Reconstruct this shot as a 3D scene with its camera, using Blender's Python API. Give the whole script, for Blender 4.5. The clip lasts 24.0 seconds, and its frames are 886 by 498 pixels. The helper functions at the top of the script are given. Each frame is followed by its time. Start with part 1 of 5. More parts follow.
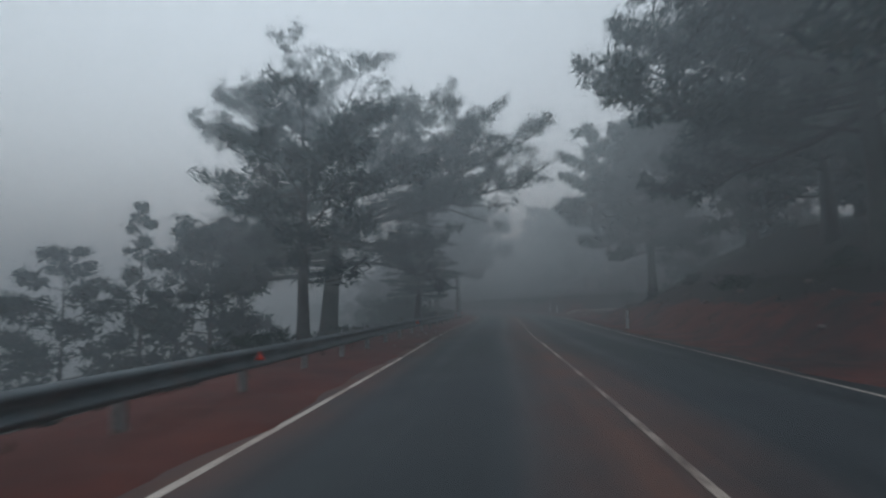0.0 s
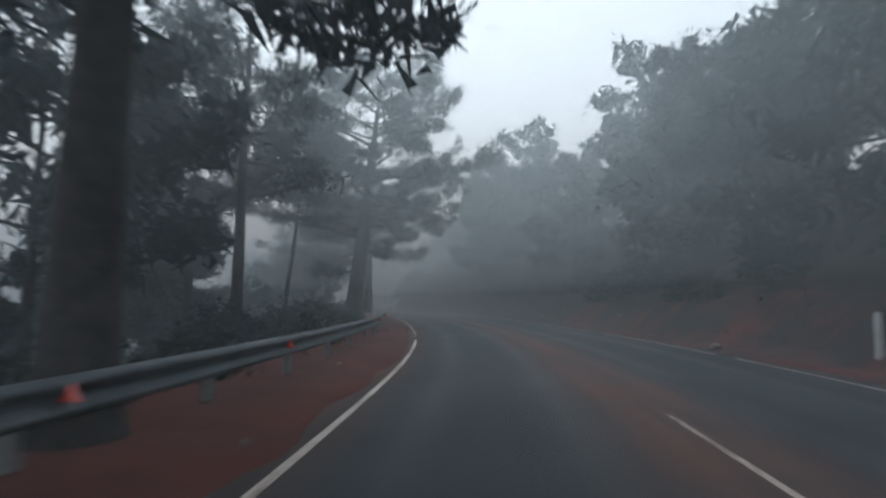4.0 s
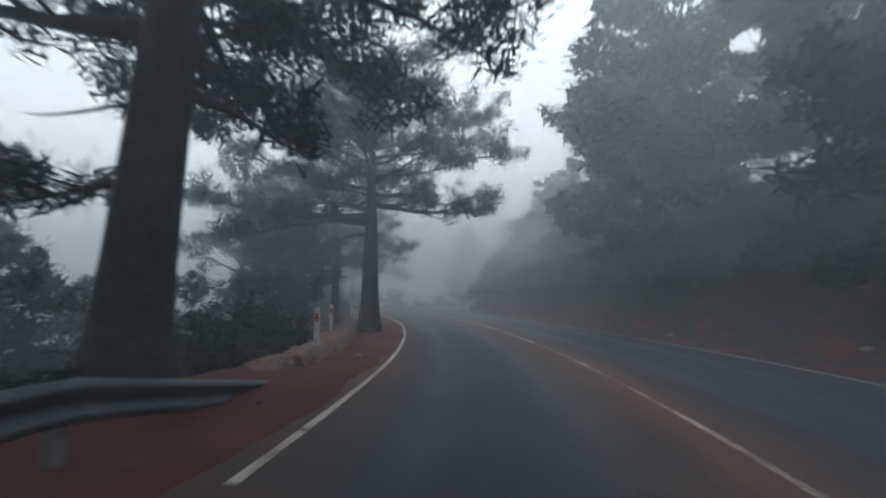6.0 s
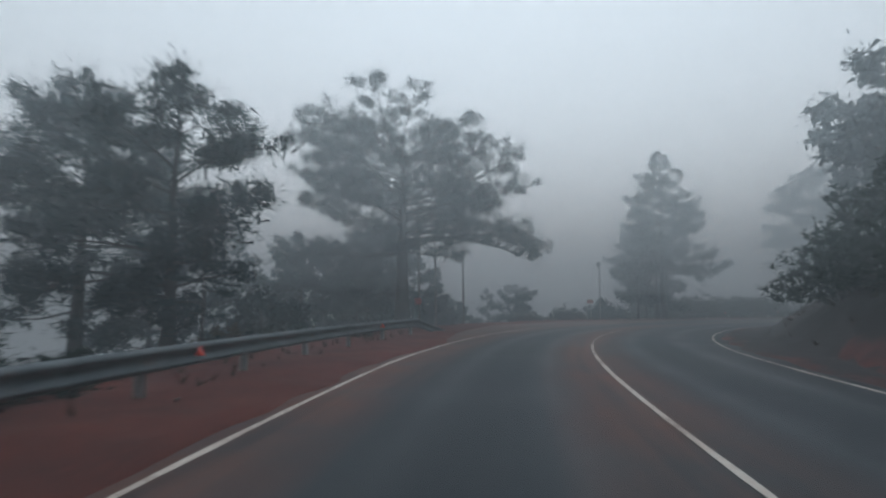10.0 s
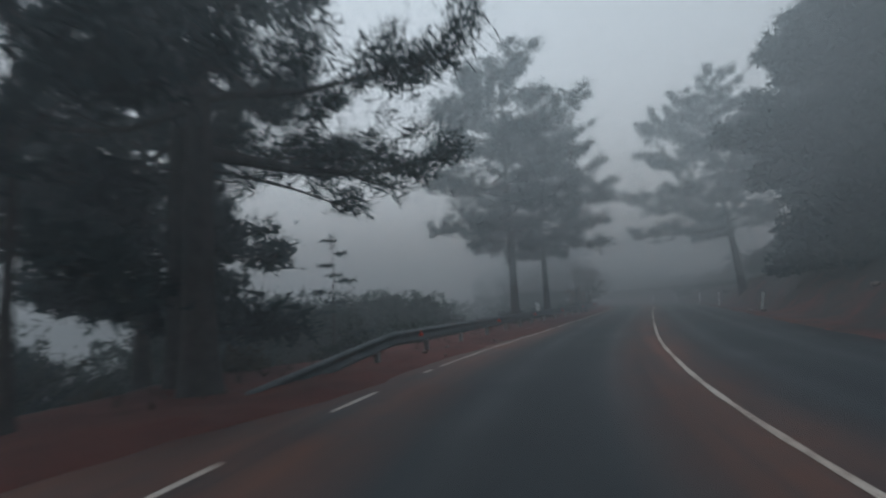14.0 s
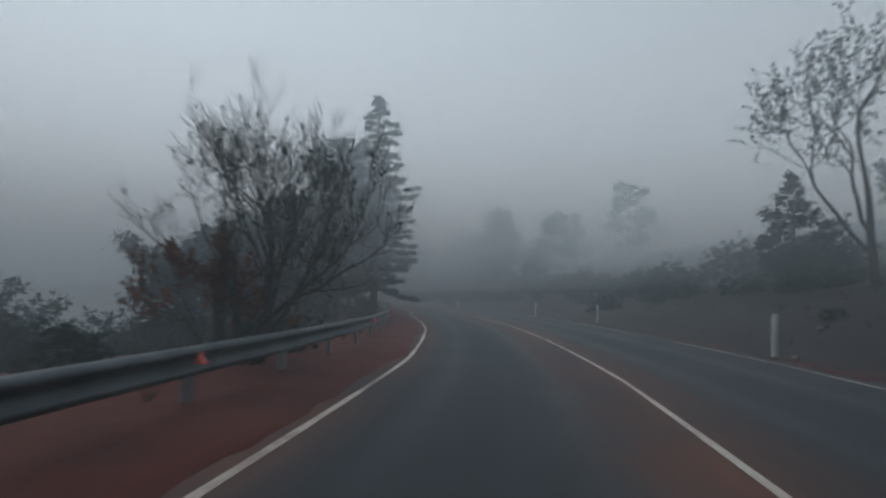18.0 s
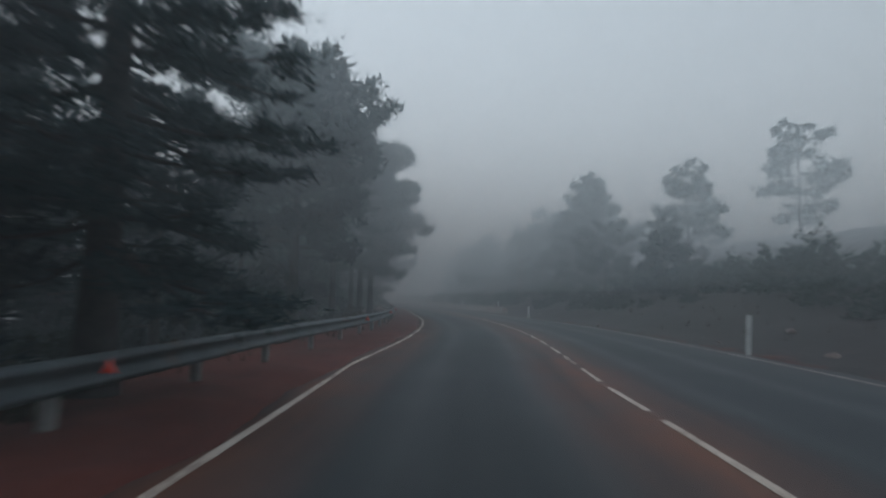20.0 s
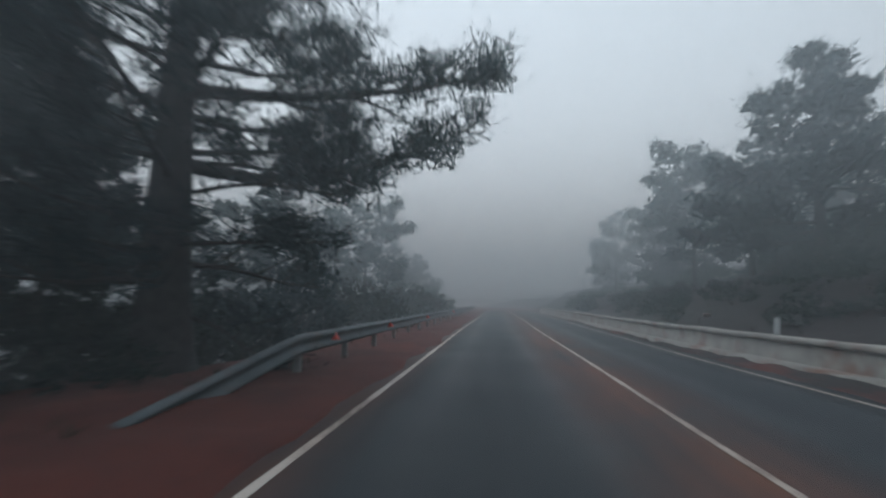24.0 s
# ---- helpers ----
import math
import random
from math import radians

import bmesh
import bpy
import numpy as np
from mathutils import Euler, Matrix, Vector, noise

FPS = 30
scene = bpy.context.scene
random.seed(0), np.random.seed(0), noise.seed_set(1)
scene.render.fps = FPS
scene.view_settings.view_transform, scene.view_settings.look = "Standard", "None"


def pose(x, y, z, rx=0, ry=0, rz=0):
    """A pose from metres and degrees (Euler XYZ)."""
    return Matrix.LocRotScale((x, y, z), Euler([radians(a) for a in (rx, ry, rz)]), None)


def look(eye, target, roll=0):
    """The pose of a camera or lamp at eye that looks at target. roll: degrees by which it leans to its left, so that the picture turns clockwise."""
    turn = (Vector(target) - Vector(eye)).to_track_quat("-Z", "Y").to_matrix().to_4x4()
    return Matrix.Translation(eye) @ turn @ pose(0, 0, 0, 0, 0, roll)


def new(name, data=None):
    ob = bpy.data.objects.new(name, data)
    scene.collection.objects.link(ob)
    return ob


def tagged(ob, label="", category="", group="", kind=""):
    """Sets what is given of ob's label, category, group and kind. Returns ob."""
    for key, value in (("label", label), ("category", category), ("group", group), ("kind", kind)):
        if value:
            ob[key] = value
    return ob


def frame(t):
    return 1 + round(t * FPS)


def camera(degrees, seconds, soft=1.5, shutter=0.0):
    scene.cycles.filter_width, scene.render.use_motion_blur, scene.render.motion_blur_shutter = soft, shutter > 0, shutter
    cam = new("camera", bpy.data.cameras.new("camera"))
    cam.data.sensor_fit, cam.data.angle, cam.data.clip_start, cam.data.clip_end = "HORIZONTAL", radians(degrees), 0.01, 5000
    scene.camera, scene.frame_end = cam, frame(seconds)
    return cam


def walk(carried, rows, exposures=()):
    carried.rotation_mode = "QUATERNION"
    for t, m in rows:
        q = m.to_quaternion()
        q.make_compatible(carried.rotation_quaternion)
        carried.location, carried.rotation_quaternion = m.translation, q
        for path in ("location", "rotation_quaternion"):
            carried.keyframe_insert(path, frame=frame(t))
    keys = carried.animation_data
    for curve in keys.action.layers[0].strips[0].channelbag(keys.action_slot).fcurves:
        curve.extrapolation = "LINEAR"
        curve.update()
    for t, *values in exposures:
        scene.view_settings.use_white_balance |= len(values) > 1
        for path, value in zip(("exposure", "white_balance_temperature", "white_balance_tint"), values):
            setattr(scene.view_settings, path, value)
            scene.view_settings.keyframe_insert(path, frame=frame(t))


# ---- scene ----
cam = camera(78.47, 24.0, soft=2.2, shutter=0.35)
PATH = [
    (0.0, pose(0.00, 0.00, 1.20, 96.00, 1.43, 0.15)),
    (0.5, pose(0.69, 7.09, 1.20, 95.95, 0.92, 0.30)),
    (1.0, pose(1.35, 14.08, 1.20, 95.95, 0.18, 0.44)),
    (1.5, pose(1.96, 20.92, 1.19, 95.66, -0.52, 0.43)),
    (2.0, pose(2.62, 27.76, 1.19, 95.59, -0.63, 0.08)),
    (2.5, pose(3.26, 34.50, 1.20, 95.52, -0.91, 0.37)),
    (3.0, pose(3.83, 41.06, 1.20, 95.53, -0.74, 0.78)),
    (3.5, pose(4.34, 47.45, 1.20, 95.50, -0.65, 1.41)),
    (4.0, pose(4.74, 53.64, 1.20, 95.42, -0.63, 2.45)),
    (4.5, pose(4.98, 59.65, 1.20, 95.29, -0.68, 4.19)),
    (5.0, pose(4.97, 65.46, 1.19, 95.41, -0.52, 7.12)),
    (5.5, pose(4.69, 71.20, 1.20, 95.36, -0.71, 9.99)),
    (6.0, pose(4.10, 76.74, 1.19, 95.29, -0.34, 12.82)),
    (6.5, pose(3.25, 82.18, 1.21, 95.47, -0.20, 15.31)),
    (7.0, pose(2.19, 87.56, 1.24, 95.49, 0.51, 17.81)),
    (7.5, pose(0.91, 92.95, 1.18, 95.25, -0.37, 20.26)),
    (8.0, pose(-0.61, 98.31, 1.20, 95.55, -0.98, 22.89)),
    (8.5, pose(-2.35, 103.58, 1.22, 95.47, -1.31, 25.41)),
    (9.0, pose(-4.28, 108.72, 1.19, 95.71, -1.88, 27.31)),
    (9.5, pose(-6.25, 113.71, 1.20, 95.88, -0.75, 27.75)),
    (10.0, pose(-8.18, 118.61, 1.20, 95.78, -0.17, 26.68)),
    (10.5, pose(-9.93, 123.47, 1.20, 95.68, 0.38, 24.59)),
    (11.0, pose(-11.43, 128.31, 1.20, 95.56, 0.98, 21.64)),
    (11.5, pose(-12.62, 133.13, 1.20, 95.40, 1.68, 17.73)),
    (12.0, pose(-13.39, 137.95, 1.20, 95.41, 2.21, 12.49)),
    (12.5, pose(-13.66, 142.85, 1.20, 95.28, 2.03, 6.01)),
    (13.0, pose(-13.36, 147.77, 1.19, 95.28, 1.62, -0.81)),
    (13.5, pose(-12.40, 152.77, 1.20, 95.49, 1.57, -8.28)),
    (14.0, pose(-10.72, 157.87, 1.19, 95.91, 3.27, -15.52)),
    (14.5, pose(-8.40, 162.79, 1.21, 96.46, 3.74, -21.95)),
    (15.0, pose(-5.62, 167.42, 1.21, 96.41, 3.22, -27.16)),
    (15.5, pose(-2.47, 171.88, 1.22, 96.11, 2.57, -30.32)),
    (16.0, pose(0.89, 176.33, 1.20, 95.81, 1.33, -31.67)),
    (16.5, pose(4.24, 180.74, 1.17, 95.68, 0.42, -31.87)),
    (17.0, pose(7.68, 185.29, 1.20, 95.56, 0.10, -31.53)),
    (17.5, pose(11.07, 189.83, 1.21, 95.31, -0.54, -30.69)),
    (18.0, pose(14.36, 194.46, 1.19, 95.08, -1.16, -29.40)),
    (18.5, pose(17.72, 199.32, 1.19, 94.91, -1.50, -28.56)),
    (19.0, pose(21.11, 204.49, 1.21, 95.07, -1.23, -26.79)),
    (19.5, pose(24.27, 209.82, 1.20, 95.10, -1.29, -23.70)),
    (20.0, pose(27.26, 215.36, 1.20, 95.26, -1.17, -21.67)),
    (20.5, pose(30.11, 221.10, 1.20, 95.33, -1.18, -20.13)),
    (21.0, pose(32.86, 227.00, 1.20, 95.32, -1.30, -18.59)),
    (21.5, pose(35.45, 233.09, 1.19, 95.23, -1.56, -16.54)),
    (22.0, pose(37.76, 239.40, 1.20, 95.60, -1.31, -13.20)),
    (22.5, pose(39.81, 245.98, 1.21, 95.89, -2.21, -11.12)),
    (23.0, pose(41.74, 252.82, 1.21, 95.82, -2.27, -9.71)),
    (23.5, pose(43.65, 259.99, 1.20, 95.60, -1.84, -9.03)),
    (24.0, pose(45.54, 267.27, 1.19, 95.43, -1.17, -8.90)),
]
EXPOSURE = [(0.0, -0.09), (1.0, 0.38), (2.5, 0.39), (5.0, 0.86), (6.0, 0.86), (7.0, 0.56), (8.0, 0.52), (9.0, 0.18), (12.0, 0.21), (13.0, -0.09), (14.0, 0.01), (15.0, -0.11), (16.0, 0.01), (17.0, 0.51), (18.0, -0.1), (19.0, -0.24), (22.0, 0.41), (23.0, 0.41), (24.0, 0.26)]
walk(cam, PATH, [(t, stops, 5710, 1) for t, stops in EXPOSURE])

# ---------- daylight: overcast sky over a bank of fog ----------
world = bpy.data.worlds.new("World")
scene.world = world
world.use_nodes = True
wn = world.node_tree
sky = wn.nodes.new("ShaderNodeTexSky")
sky.sky_type, sky.sun_disc, sky.sun_elevation, sky.sun_rotation = 'NISHITA', False, radians(62), radians(-20)
sky.air_density, sky.dust_density = 1.2, 0.6
grey = wn.nodes.new("ShaderNodeHueSaturation")
grey.inputs["Saturation"].default_value = 0.12
wn.links.new(sky.outputs[0], grey.inputs["Color"])
wn.links.new(grey.outputs[0], wn.nodes["Background"].inputs[0])
wn.nodes["Background"].inputs[1].default_value = 0.2
sun = new("sun", bpy.data.lights.new("sun", 'SUN'))
sun.data.energy, sun.data.angle, sun.data.color = 0.5, radians(60), (1.0, 0.97, 0.93)
sun.matrix_world = look((0, 0, 60), (10, -25, 0))
scene.cycles.volume_bounces = 2
FOG_TOP = 13.5


# ---------- materials ----------
def nodes_of(name):
    m = bpy.data.materials.new(name)
    m.use_nodes = True
    return m, m.node_tree.nodes, m.node_tree.links, m.node_tree.nodes["Principled BSDF"]


def noise_tex(n, l, scale, detail=5, rough=0.6, vector=None):
    t = n.new("ShaderNodeTexNoise")
    t.inputs["Scale"].default_value, t.inputs["Detail"].default_value, t.inputs["Roughness"].default_value = scale, detail, rough
    if vector is not None:
        l.new(vector, t.inputs["Vector"])
    return t.outputs["Fac"]


def ramp(n, l, fac, *stops):
    r = n.new("ShaderNodeValToRGB")
    while len(r.color_ramp.elements) < len(stops):
        r.color_ramp.elements.new(0.5)
    for e, (p, c) in zip(r.color_ramp.elements, stops):
        e.position, e.color = p, (*c, 1) if len(c) == 3 else c
    l.new(fac, r.inputs["Fac"])
    return r.outputs["Color"]


def mixc(n, l, fac, a, b):
    m = n.new("ShaderNodeMix")
    m.data_type = 'RGBA'
    for socket, v in ((m.inputs[0], fac), (m.inputs[6], a), (m.inputs[7], b)):
        if isinstance(v, (tuple, float)):
            socket.default_value = (*v, 1) if isinstance(v, tuple) else v
        else:
            l.new(v, socket)
    return m.outputs[2]


def calc(n, l, op, a, b=0.0):
    m = n.new("ShaderNodeMath")
    m.operation = op
    for socket, v in zip(m.inputs, (a, b)):
        if isinstance(v, (int, float)):
            socket.default_value = v
        else:
            l.new(v, socket)
    return m.outputs[0]


def bumped(n, l, bsdf, height, strength, distance=0.02):
    b = n.new("ShaderNodeBump")
    b.inputs["Strength"].default_value, b.inputs["Distance"].default_value = strength, distance
    l.new(height, b.inputs["Height"])
    l.new(b.outputs[0], bsdf.inputs["Normal"])


def surface(name, dark, light, scale=6.0, rough=0.8, metal=0.0, bump=0.3, fine=60.0, stain=None, stain_at=0.62):
    """Two-scale mottled material in object space."""
    m, n, l, b = nodes_of(name)
    co = n.new("ShaderNodeTexCoord").outputs["Object"]
    big, small = noise_tex(n, l, scale, 5, 0.6, co), noise_tex(n, l, fine, 4, 0.7, co)
    fac = calc(n, l, 'ADD', calc(n, l, 'MULTIPLY', big, 0.65), calc(n, l, 'MULTIPLY', small, 0.35))
    c = ramp(n, l, fac, (0.36, dark), (0.64, light))
    if stain:
        c = mixc(n, l, ramp(n, l, noise_tex(n, l, scale * 0.37, 6, 0.7, co), (stain_at - 0.08, (0, 0, 0)), (stain_at + 0.06, (1, 1, 1))), c, stain)
    l.new(c, b.inputs["Base Color"])
    b.inputs["Roughness"].default_value, b.inputs["Metallic"].default_value = rough, metal
    bumped(n, l, b, fac, bump)
    return m


def foliage(name, dark, light):
    """Thin leaves: half of the light they scatter passes through them."""
    m, n, l, b = nodes_of(name)
    g = n.new("ShaderNodeNewGeometry")
    o = n.new("ShaderNodeObjectInfo")
    co = n.new("ShaderNodeTexCoord").outputs["Object"]
    f = calc(n, l, 'ADD', calc(n, l, 'MULTIPLY', g.outputs["Random Per Island"], 0.3), calc(n, l, 'MULTIPLY', noise_tex(n, l, 0.9, 3, 0.6, co), 0.7))
    f = calc(n, l, 'ADD', f, calc(n, l, 'MULTIPLY', calc(n, l, 'SUBTRACT', o.outputs["Random"], 0.5), 0.16))
    c = ramp(n, l, f, (0.25, dark), (0.75, light))
    l.new(c, b.inputs["Base Color"])
    b.inputs["Roughness"].default_value = 0.7
    b.inputs["Specular IOR Level"].default_value = 0.1
    through_leaf, mixed = n.new("ShaderNodeBsdfTranslucent"), n.new("ShaderNodeMixShader")
    l.new(c, through_leaf.inputs["Color"])
    mixed.inputs[0].default_value = 0.3
    l.new(b.outputs[0], mixed.inputs[1])
    l.new(through_leaf.outputs[0], mixed.inputs[2])
    l.new(mixed.outputs[0], n["Material Output"].inputs["Surface"])
    return m


NEEDLE = foliage("pine_needles", (0.015, 0.030, 0.036), (0.036, 0.060, 0.066))
CEDAR = foliage("cedar_needles", (0.022, 0.042, 0.048), (0.050, 0.078, 0.083))
LEAF = foliage("evergreen_leaves", (0.018, 0.030, 0.027), (0.042, 0.060, 0.048))
BROWN_LEAF = foliage("withered_leaves", (0.100, 0.036, 0.020), (0.260, 0.105, 0.055))
HEATH = foliage("dry_undergrowth", (0.035, 0.032, 0.022), (0.100, 0.080, 0.050))
BARK = surface("pine_bark", (0.018, 0.016, 0.017), (0.068, 0.058, 0.056), 5.0, 0.95, 0, 0.9, 24.0)
GREY_BARK = surface("grey_bark", (0.026, 0.024, 0.024), (0.080, 0.074, 0.071), 7.0, 0.9, 0, 0.6, 40.0)
STEEL = surface("galvanised_steel", (0.055, 0.068, 0.076), (0.125, 0.145, 0.155), 2.2, 0.6, 0.35, 0.08, 30.0, (0.13, 0.085, 0.065), 0.66)
POST_STEEL = surface("weathered_post_steel", (0.18, 0.18, 0.17), (0.36, 0.36, 0.35), 3.0, 0.6, 0.35, 0.1, 40.0, (0.16, 0.07, 0.045), 0.56)
WHITE = surface("white_plastic", (0.50, 0.51, 0.50), (0.74, 0.75, 0.74), 3.0, 0.55, 0, 0.05, 50.0, (0.22, 0.17, 0.14), 0.64)
BOARD_WHITE = surface("white_enamel", (0.74, 0.75, 0.75), (0.85, 0.86, 0.86), 3.0, 0.5, 0, 0.03, 40.0)
CONCRETE = surface("pale_concrete", (0.19, 0.175, 0.16), (0.37, 0.35, 0.32), 2.5, 0.9, 0, 0.4, 45.0, (0.20, 0.10, 0.07), 0.58)
KERBSTONE = surface("soiled_kerb_stone", (0.15, 0.105, 0.085), (0.36, 0.29, 0.25), 3.0, 0.95, 0, 0.5, 40.0, (0.16, 0.060, 0.040), 0.52)
BERM = surface("stony_berm_earth", (0.085, 0.048, 0.036), (0.23, 0.155, 0.125), 13.0, 0.95, 0, 0.8, 30.0, (0.13, 0.045, 0.028), 0.55)
ROCK = surface("grey_red_rock", (0.09, 0.065, 0.058), (0.27, 0.21, 0.19), 3.0, 0.95, 0, 0.8, 22.0)
TIMBER = surface("weathered_timber", (0.060, 0.047, 0.040), (0.150, 0.120, 0.100), 4.0, 0.9, 0, 0.4, 50.0)
SIGN_BACK = surface("orange_red_sign_paint", (0.26, 0.055, 0.030), (0.40, 0.10, 0.055), 5.0, 0.6, 0, 0.05)
RED_PAINT = surface("red_paint", (0.38, 0.035, 0.030), (0.52, 0.06, 0.05), 5.0, 0.5, 0, 0.05)
REFLECTOR, rn, rl, rb = nodes_of("red_reflector")
rb.inputs["Base Color"].default_value, rb.inputs["Roughness"].default_value = (0.85, 0.06, 0.03, 1), 0.15
rb.inputs["Coat Weight"].default_value = 1.0


def soil_material():
    m, n, l, b = nodes_of("red_soil_and_litter")
    co = n.new("ShaderNodeTexCoord").outputs["Object"]
    a, f, big = noise_tex(n, l, 0.7, 6, 0.65, co), noise_tex(n, l, 22.0, 5, 0.75, co), noise_tex(n, l, 0.16, 4, 0.6, co)
    red = ramp(n, l, calc(n, l, 'ADD', calc(n, l, 'MULTIPLY', a, 0.5), calc(n, l, 'MULTIPLY', f, 0.5)), (0.32, (0.036, 0.006, 0.004)), (0.52, (0.105, 0.016, 0.008)), (0.72, (0.175, 0.040, 0.021)))
    litter = ramp(n, l, f, (0.3, (0.010, 0.006, 0.007)), (0.7, (0.032, 0.019, 0.018)))
    uv = n.new("ShaderNodeUVMap")
    uv.uv_map = "bare"
    sep = n.new("ShaderNodeSeparateXYZ")
    l.new(uv.outputs[0], sep.inputs[0])
    bare = calc(n, l, 'ADD', sep.outputs[0], calc(n, l, 'MULTIPLY', calc(n, l, 'SUBTRACT', calc(n, l, 'ADD', calc(n, l, 'MULTIPLY', a, 0.6), calc(n, l, 'MULTIPLY', big, 0.4)), 0.5), 1.8))
    l.new(mixc(n, l, ramp(n, l, bare, (0.35, (0, 0, 0)), (0.65, (1, 1, 1))), litter, red), b.inputs["Base Color"])
    b.inputs["Roughness"].default_value = 0.95
    bumped(n, l, b, calc(n, l, 'ADD', f, a), 0.8, 0.05)
    return m


def asphalt_material():
    """Lateral distance from the centre line runs along u, the way along the road along v, in metres."""
    m, n, l, b = nodes_of("damp_asphalt")
    co = n.new("ShaderNodeTexCoord").outputs["Object"]
    uv = n.new("ShaderNodeUVMap")
    uv.uv_map = "road"
    sep = n.new("ShaderNodeSeparateXYZ")
    l.new(uv.outputs[0], sep.inputs[0])
    u = sep.outputs[0]
    grit, patch, streak = noise_tex(n, l, 90.0, 4, 0.8, co), noise_tex(n, l, 0.45, 5, 0.6, co), None
    sc = n.new("ShaderNodeVectorMath")
    sc.operation = 'MULTIPLY'
    sc.inputs[1].default_value = (2.2, 0.09, 1.0)
    l.new(uv.outputs[0], sc.inputs[0])
    streak = noise_tex(n, l, 1.0, 5, 0.65, sc.outputs[0])
    c = ramp(n, l, calc(n, l, 'ADD', calc(n, l, 'MULTIPLY', grit, 0.4), calc(n, l, 'ADD', calc(n, l, 'MULTIPLY', patch, 0.3), calc(n, l, 'MULTIPLY', streak, 0.3))),
             (0.35, (0.013, 0.016, 0.020)), (0.65, (0.038, 0.043, 0.050)))
    # tracks that wheels have polished, and the paler crown between them
    lane = calc(n, l, 'ABSOLUTE', calc(n, l, 'SUBTRACT', calc(n, l, 'ABSOLUTE', u), 1.85))
    off_track = calc(n, l, 'MINIMUM', calc(n, l, 'MULTIPLY', calc(n, l, 'ABSOLUTE', calc(n, l, 'SUBTRACT', lane, 0.75)), 2.2), 1.0)
    c = mixc(n, l, calc(n, l, 'MULTIPLY', off_track, calc(n, l, 'MULTIPLY', streak, 0.45)), c, (0.046, 0.052, 0.058))
    # red dust that traffic leaves along the centre line and the edges
    au = calc(n, l, 'ABSOLUTE', calc(n, l, 'ADD', u, 0.15))
    mid = calc(n, l, 'MAXIMUM', calc(n, l, 'SUBTRACT', 1.0, calc(n, l, 'DIVIDE', au, 1.15)), 0.0)
    edge = calc(n, l, 'MAXIMUM', calc(n, l, 'DIVIDE', calc(n, l, 'SUBTRACT', calc(n, l, 'MULTIPLY', u, -1.0), 2.9), 0.9), 0.0)
    dust = calc(n, l, 'MULTIPLY', calc(n, l, 'MINIMUM', calc(n, l, 'MAXIMUM', mid, edge), 1.0), ramp(n, l, calc(n, l, 'ADD', calc(n, l, 'MULTIPLY', streak, 0.5), calc(n, l, 'MULTIPLY', patch, 0.5)), (0.36, (0.1, 0.1, 0.1)), (0.6, (0.85, 0.85, 0.85))))
    l.new(mixc(n, l, dust, c, (0.165, 0.066, 0.040)), b.inputs["Base Color"])
    b.inputs["Specular IOR Level"].default_value = 0.25
    l.new(calc(n, l, 'ADD', calc(n, l, 'ADD', 0.40, calc(n, l, 'MULTIPLY', off_track, 0.16)), calc(n, l, 'MULTIPLY', patch, 0.35)), b.inputs["Roughness"])
    bumped(n, l, b, grit, 0.5, 0.008)
    return m


def paint_material(name, worn=0.0):
    m, n, l, b = nodes_of(name)
    co = n.new("ShaderNodeTexCoord").outputs["Object"]
    wear = calc(n, l, 'ADD', calc(n, l, 'MULTIPLY', noise_tex(n, l, 0.5, 4, 0.6, co), 0.45), calc(n, l, 'MULTIPLY', noise_tex(n, l, 14.0, 5, 0.8, co), 0.55))
    c = ramp(n, l, wear, (0.38 - worn, (0.62, 0.58, 0.53)), (0.52 - worn, (0.46, 0.37, 0.31)), (0.60 - worn, (0.10, 0.070, 0.058)))
    l.new(c, b.inputs["Base Color"])
    b.inputs["Roughness"].default_value = 0.7
    return m


SOIL, ASPHALT, PAINT, FADED_PAINT = soil_material(), asphalt_material(), paint_material("worn_road_paint"), paint_material("faded_road_paint", 0.08)


def fog_material(name, scatter, absorb):
    m = bpy.data.materials.new(name)
    m.use_nodes = True
    n, l = m.node_tree.nodes, m.node_tree.links
    n.remove(n["Principled BSDF"])
    # the black absorption dims the fog, imitating the shade of the forest
    drops, fog_shade, both = n.new("ShaderNodeVolumeScatter"), n.new("ShaderNodeVolumeAbsorption"), n.new("ShaderNodeAddShader")
    drops.inputs["Density"].default_value, drops.inputs["Anisotropy"].default_value = scatter, 0.0
    drops.inputs["Color"].default_value = (0.89, 0.965, 1.0, 1)
    fog_shade.inputs["Density"].default_value, fog_shade.inputs["Color"].default_value = absorb, (0, 0, 0, 1)
    l.new(drops.outputs[0], both.inputs[0])
    l.new(fog_shade.outputs[0], both.inputs[1])
    l.new(both.outputs[0], n["Material Output"].inputs["Volume"])
    return m


# thick in the valley, thin over the road, thickening again upwards into the cloud
VALLEY_FOG, FOG_LOW, FOG_MID, FOG_HIGH = fog_material("valley_fog", 0.0165, 0.0080), fog_material("thin_ground_fog", 0.0105, 0.0065), fog_material("middle_fog", 0.0190, 0.0085), fog_material("thick_fog", 0.0310, 0.0085)


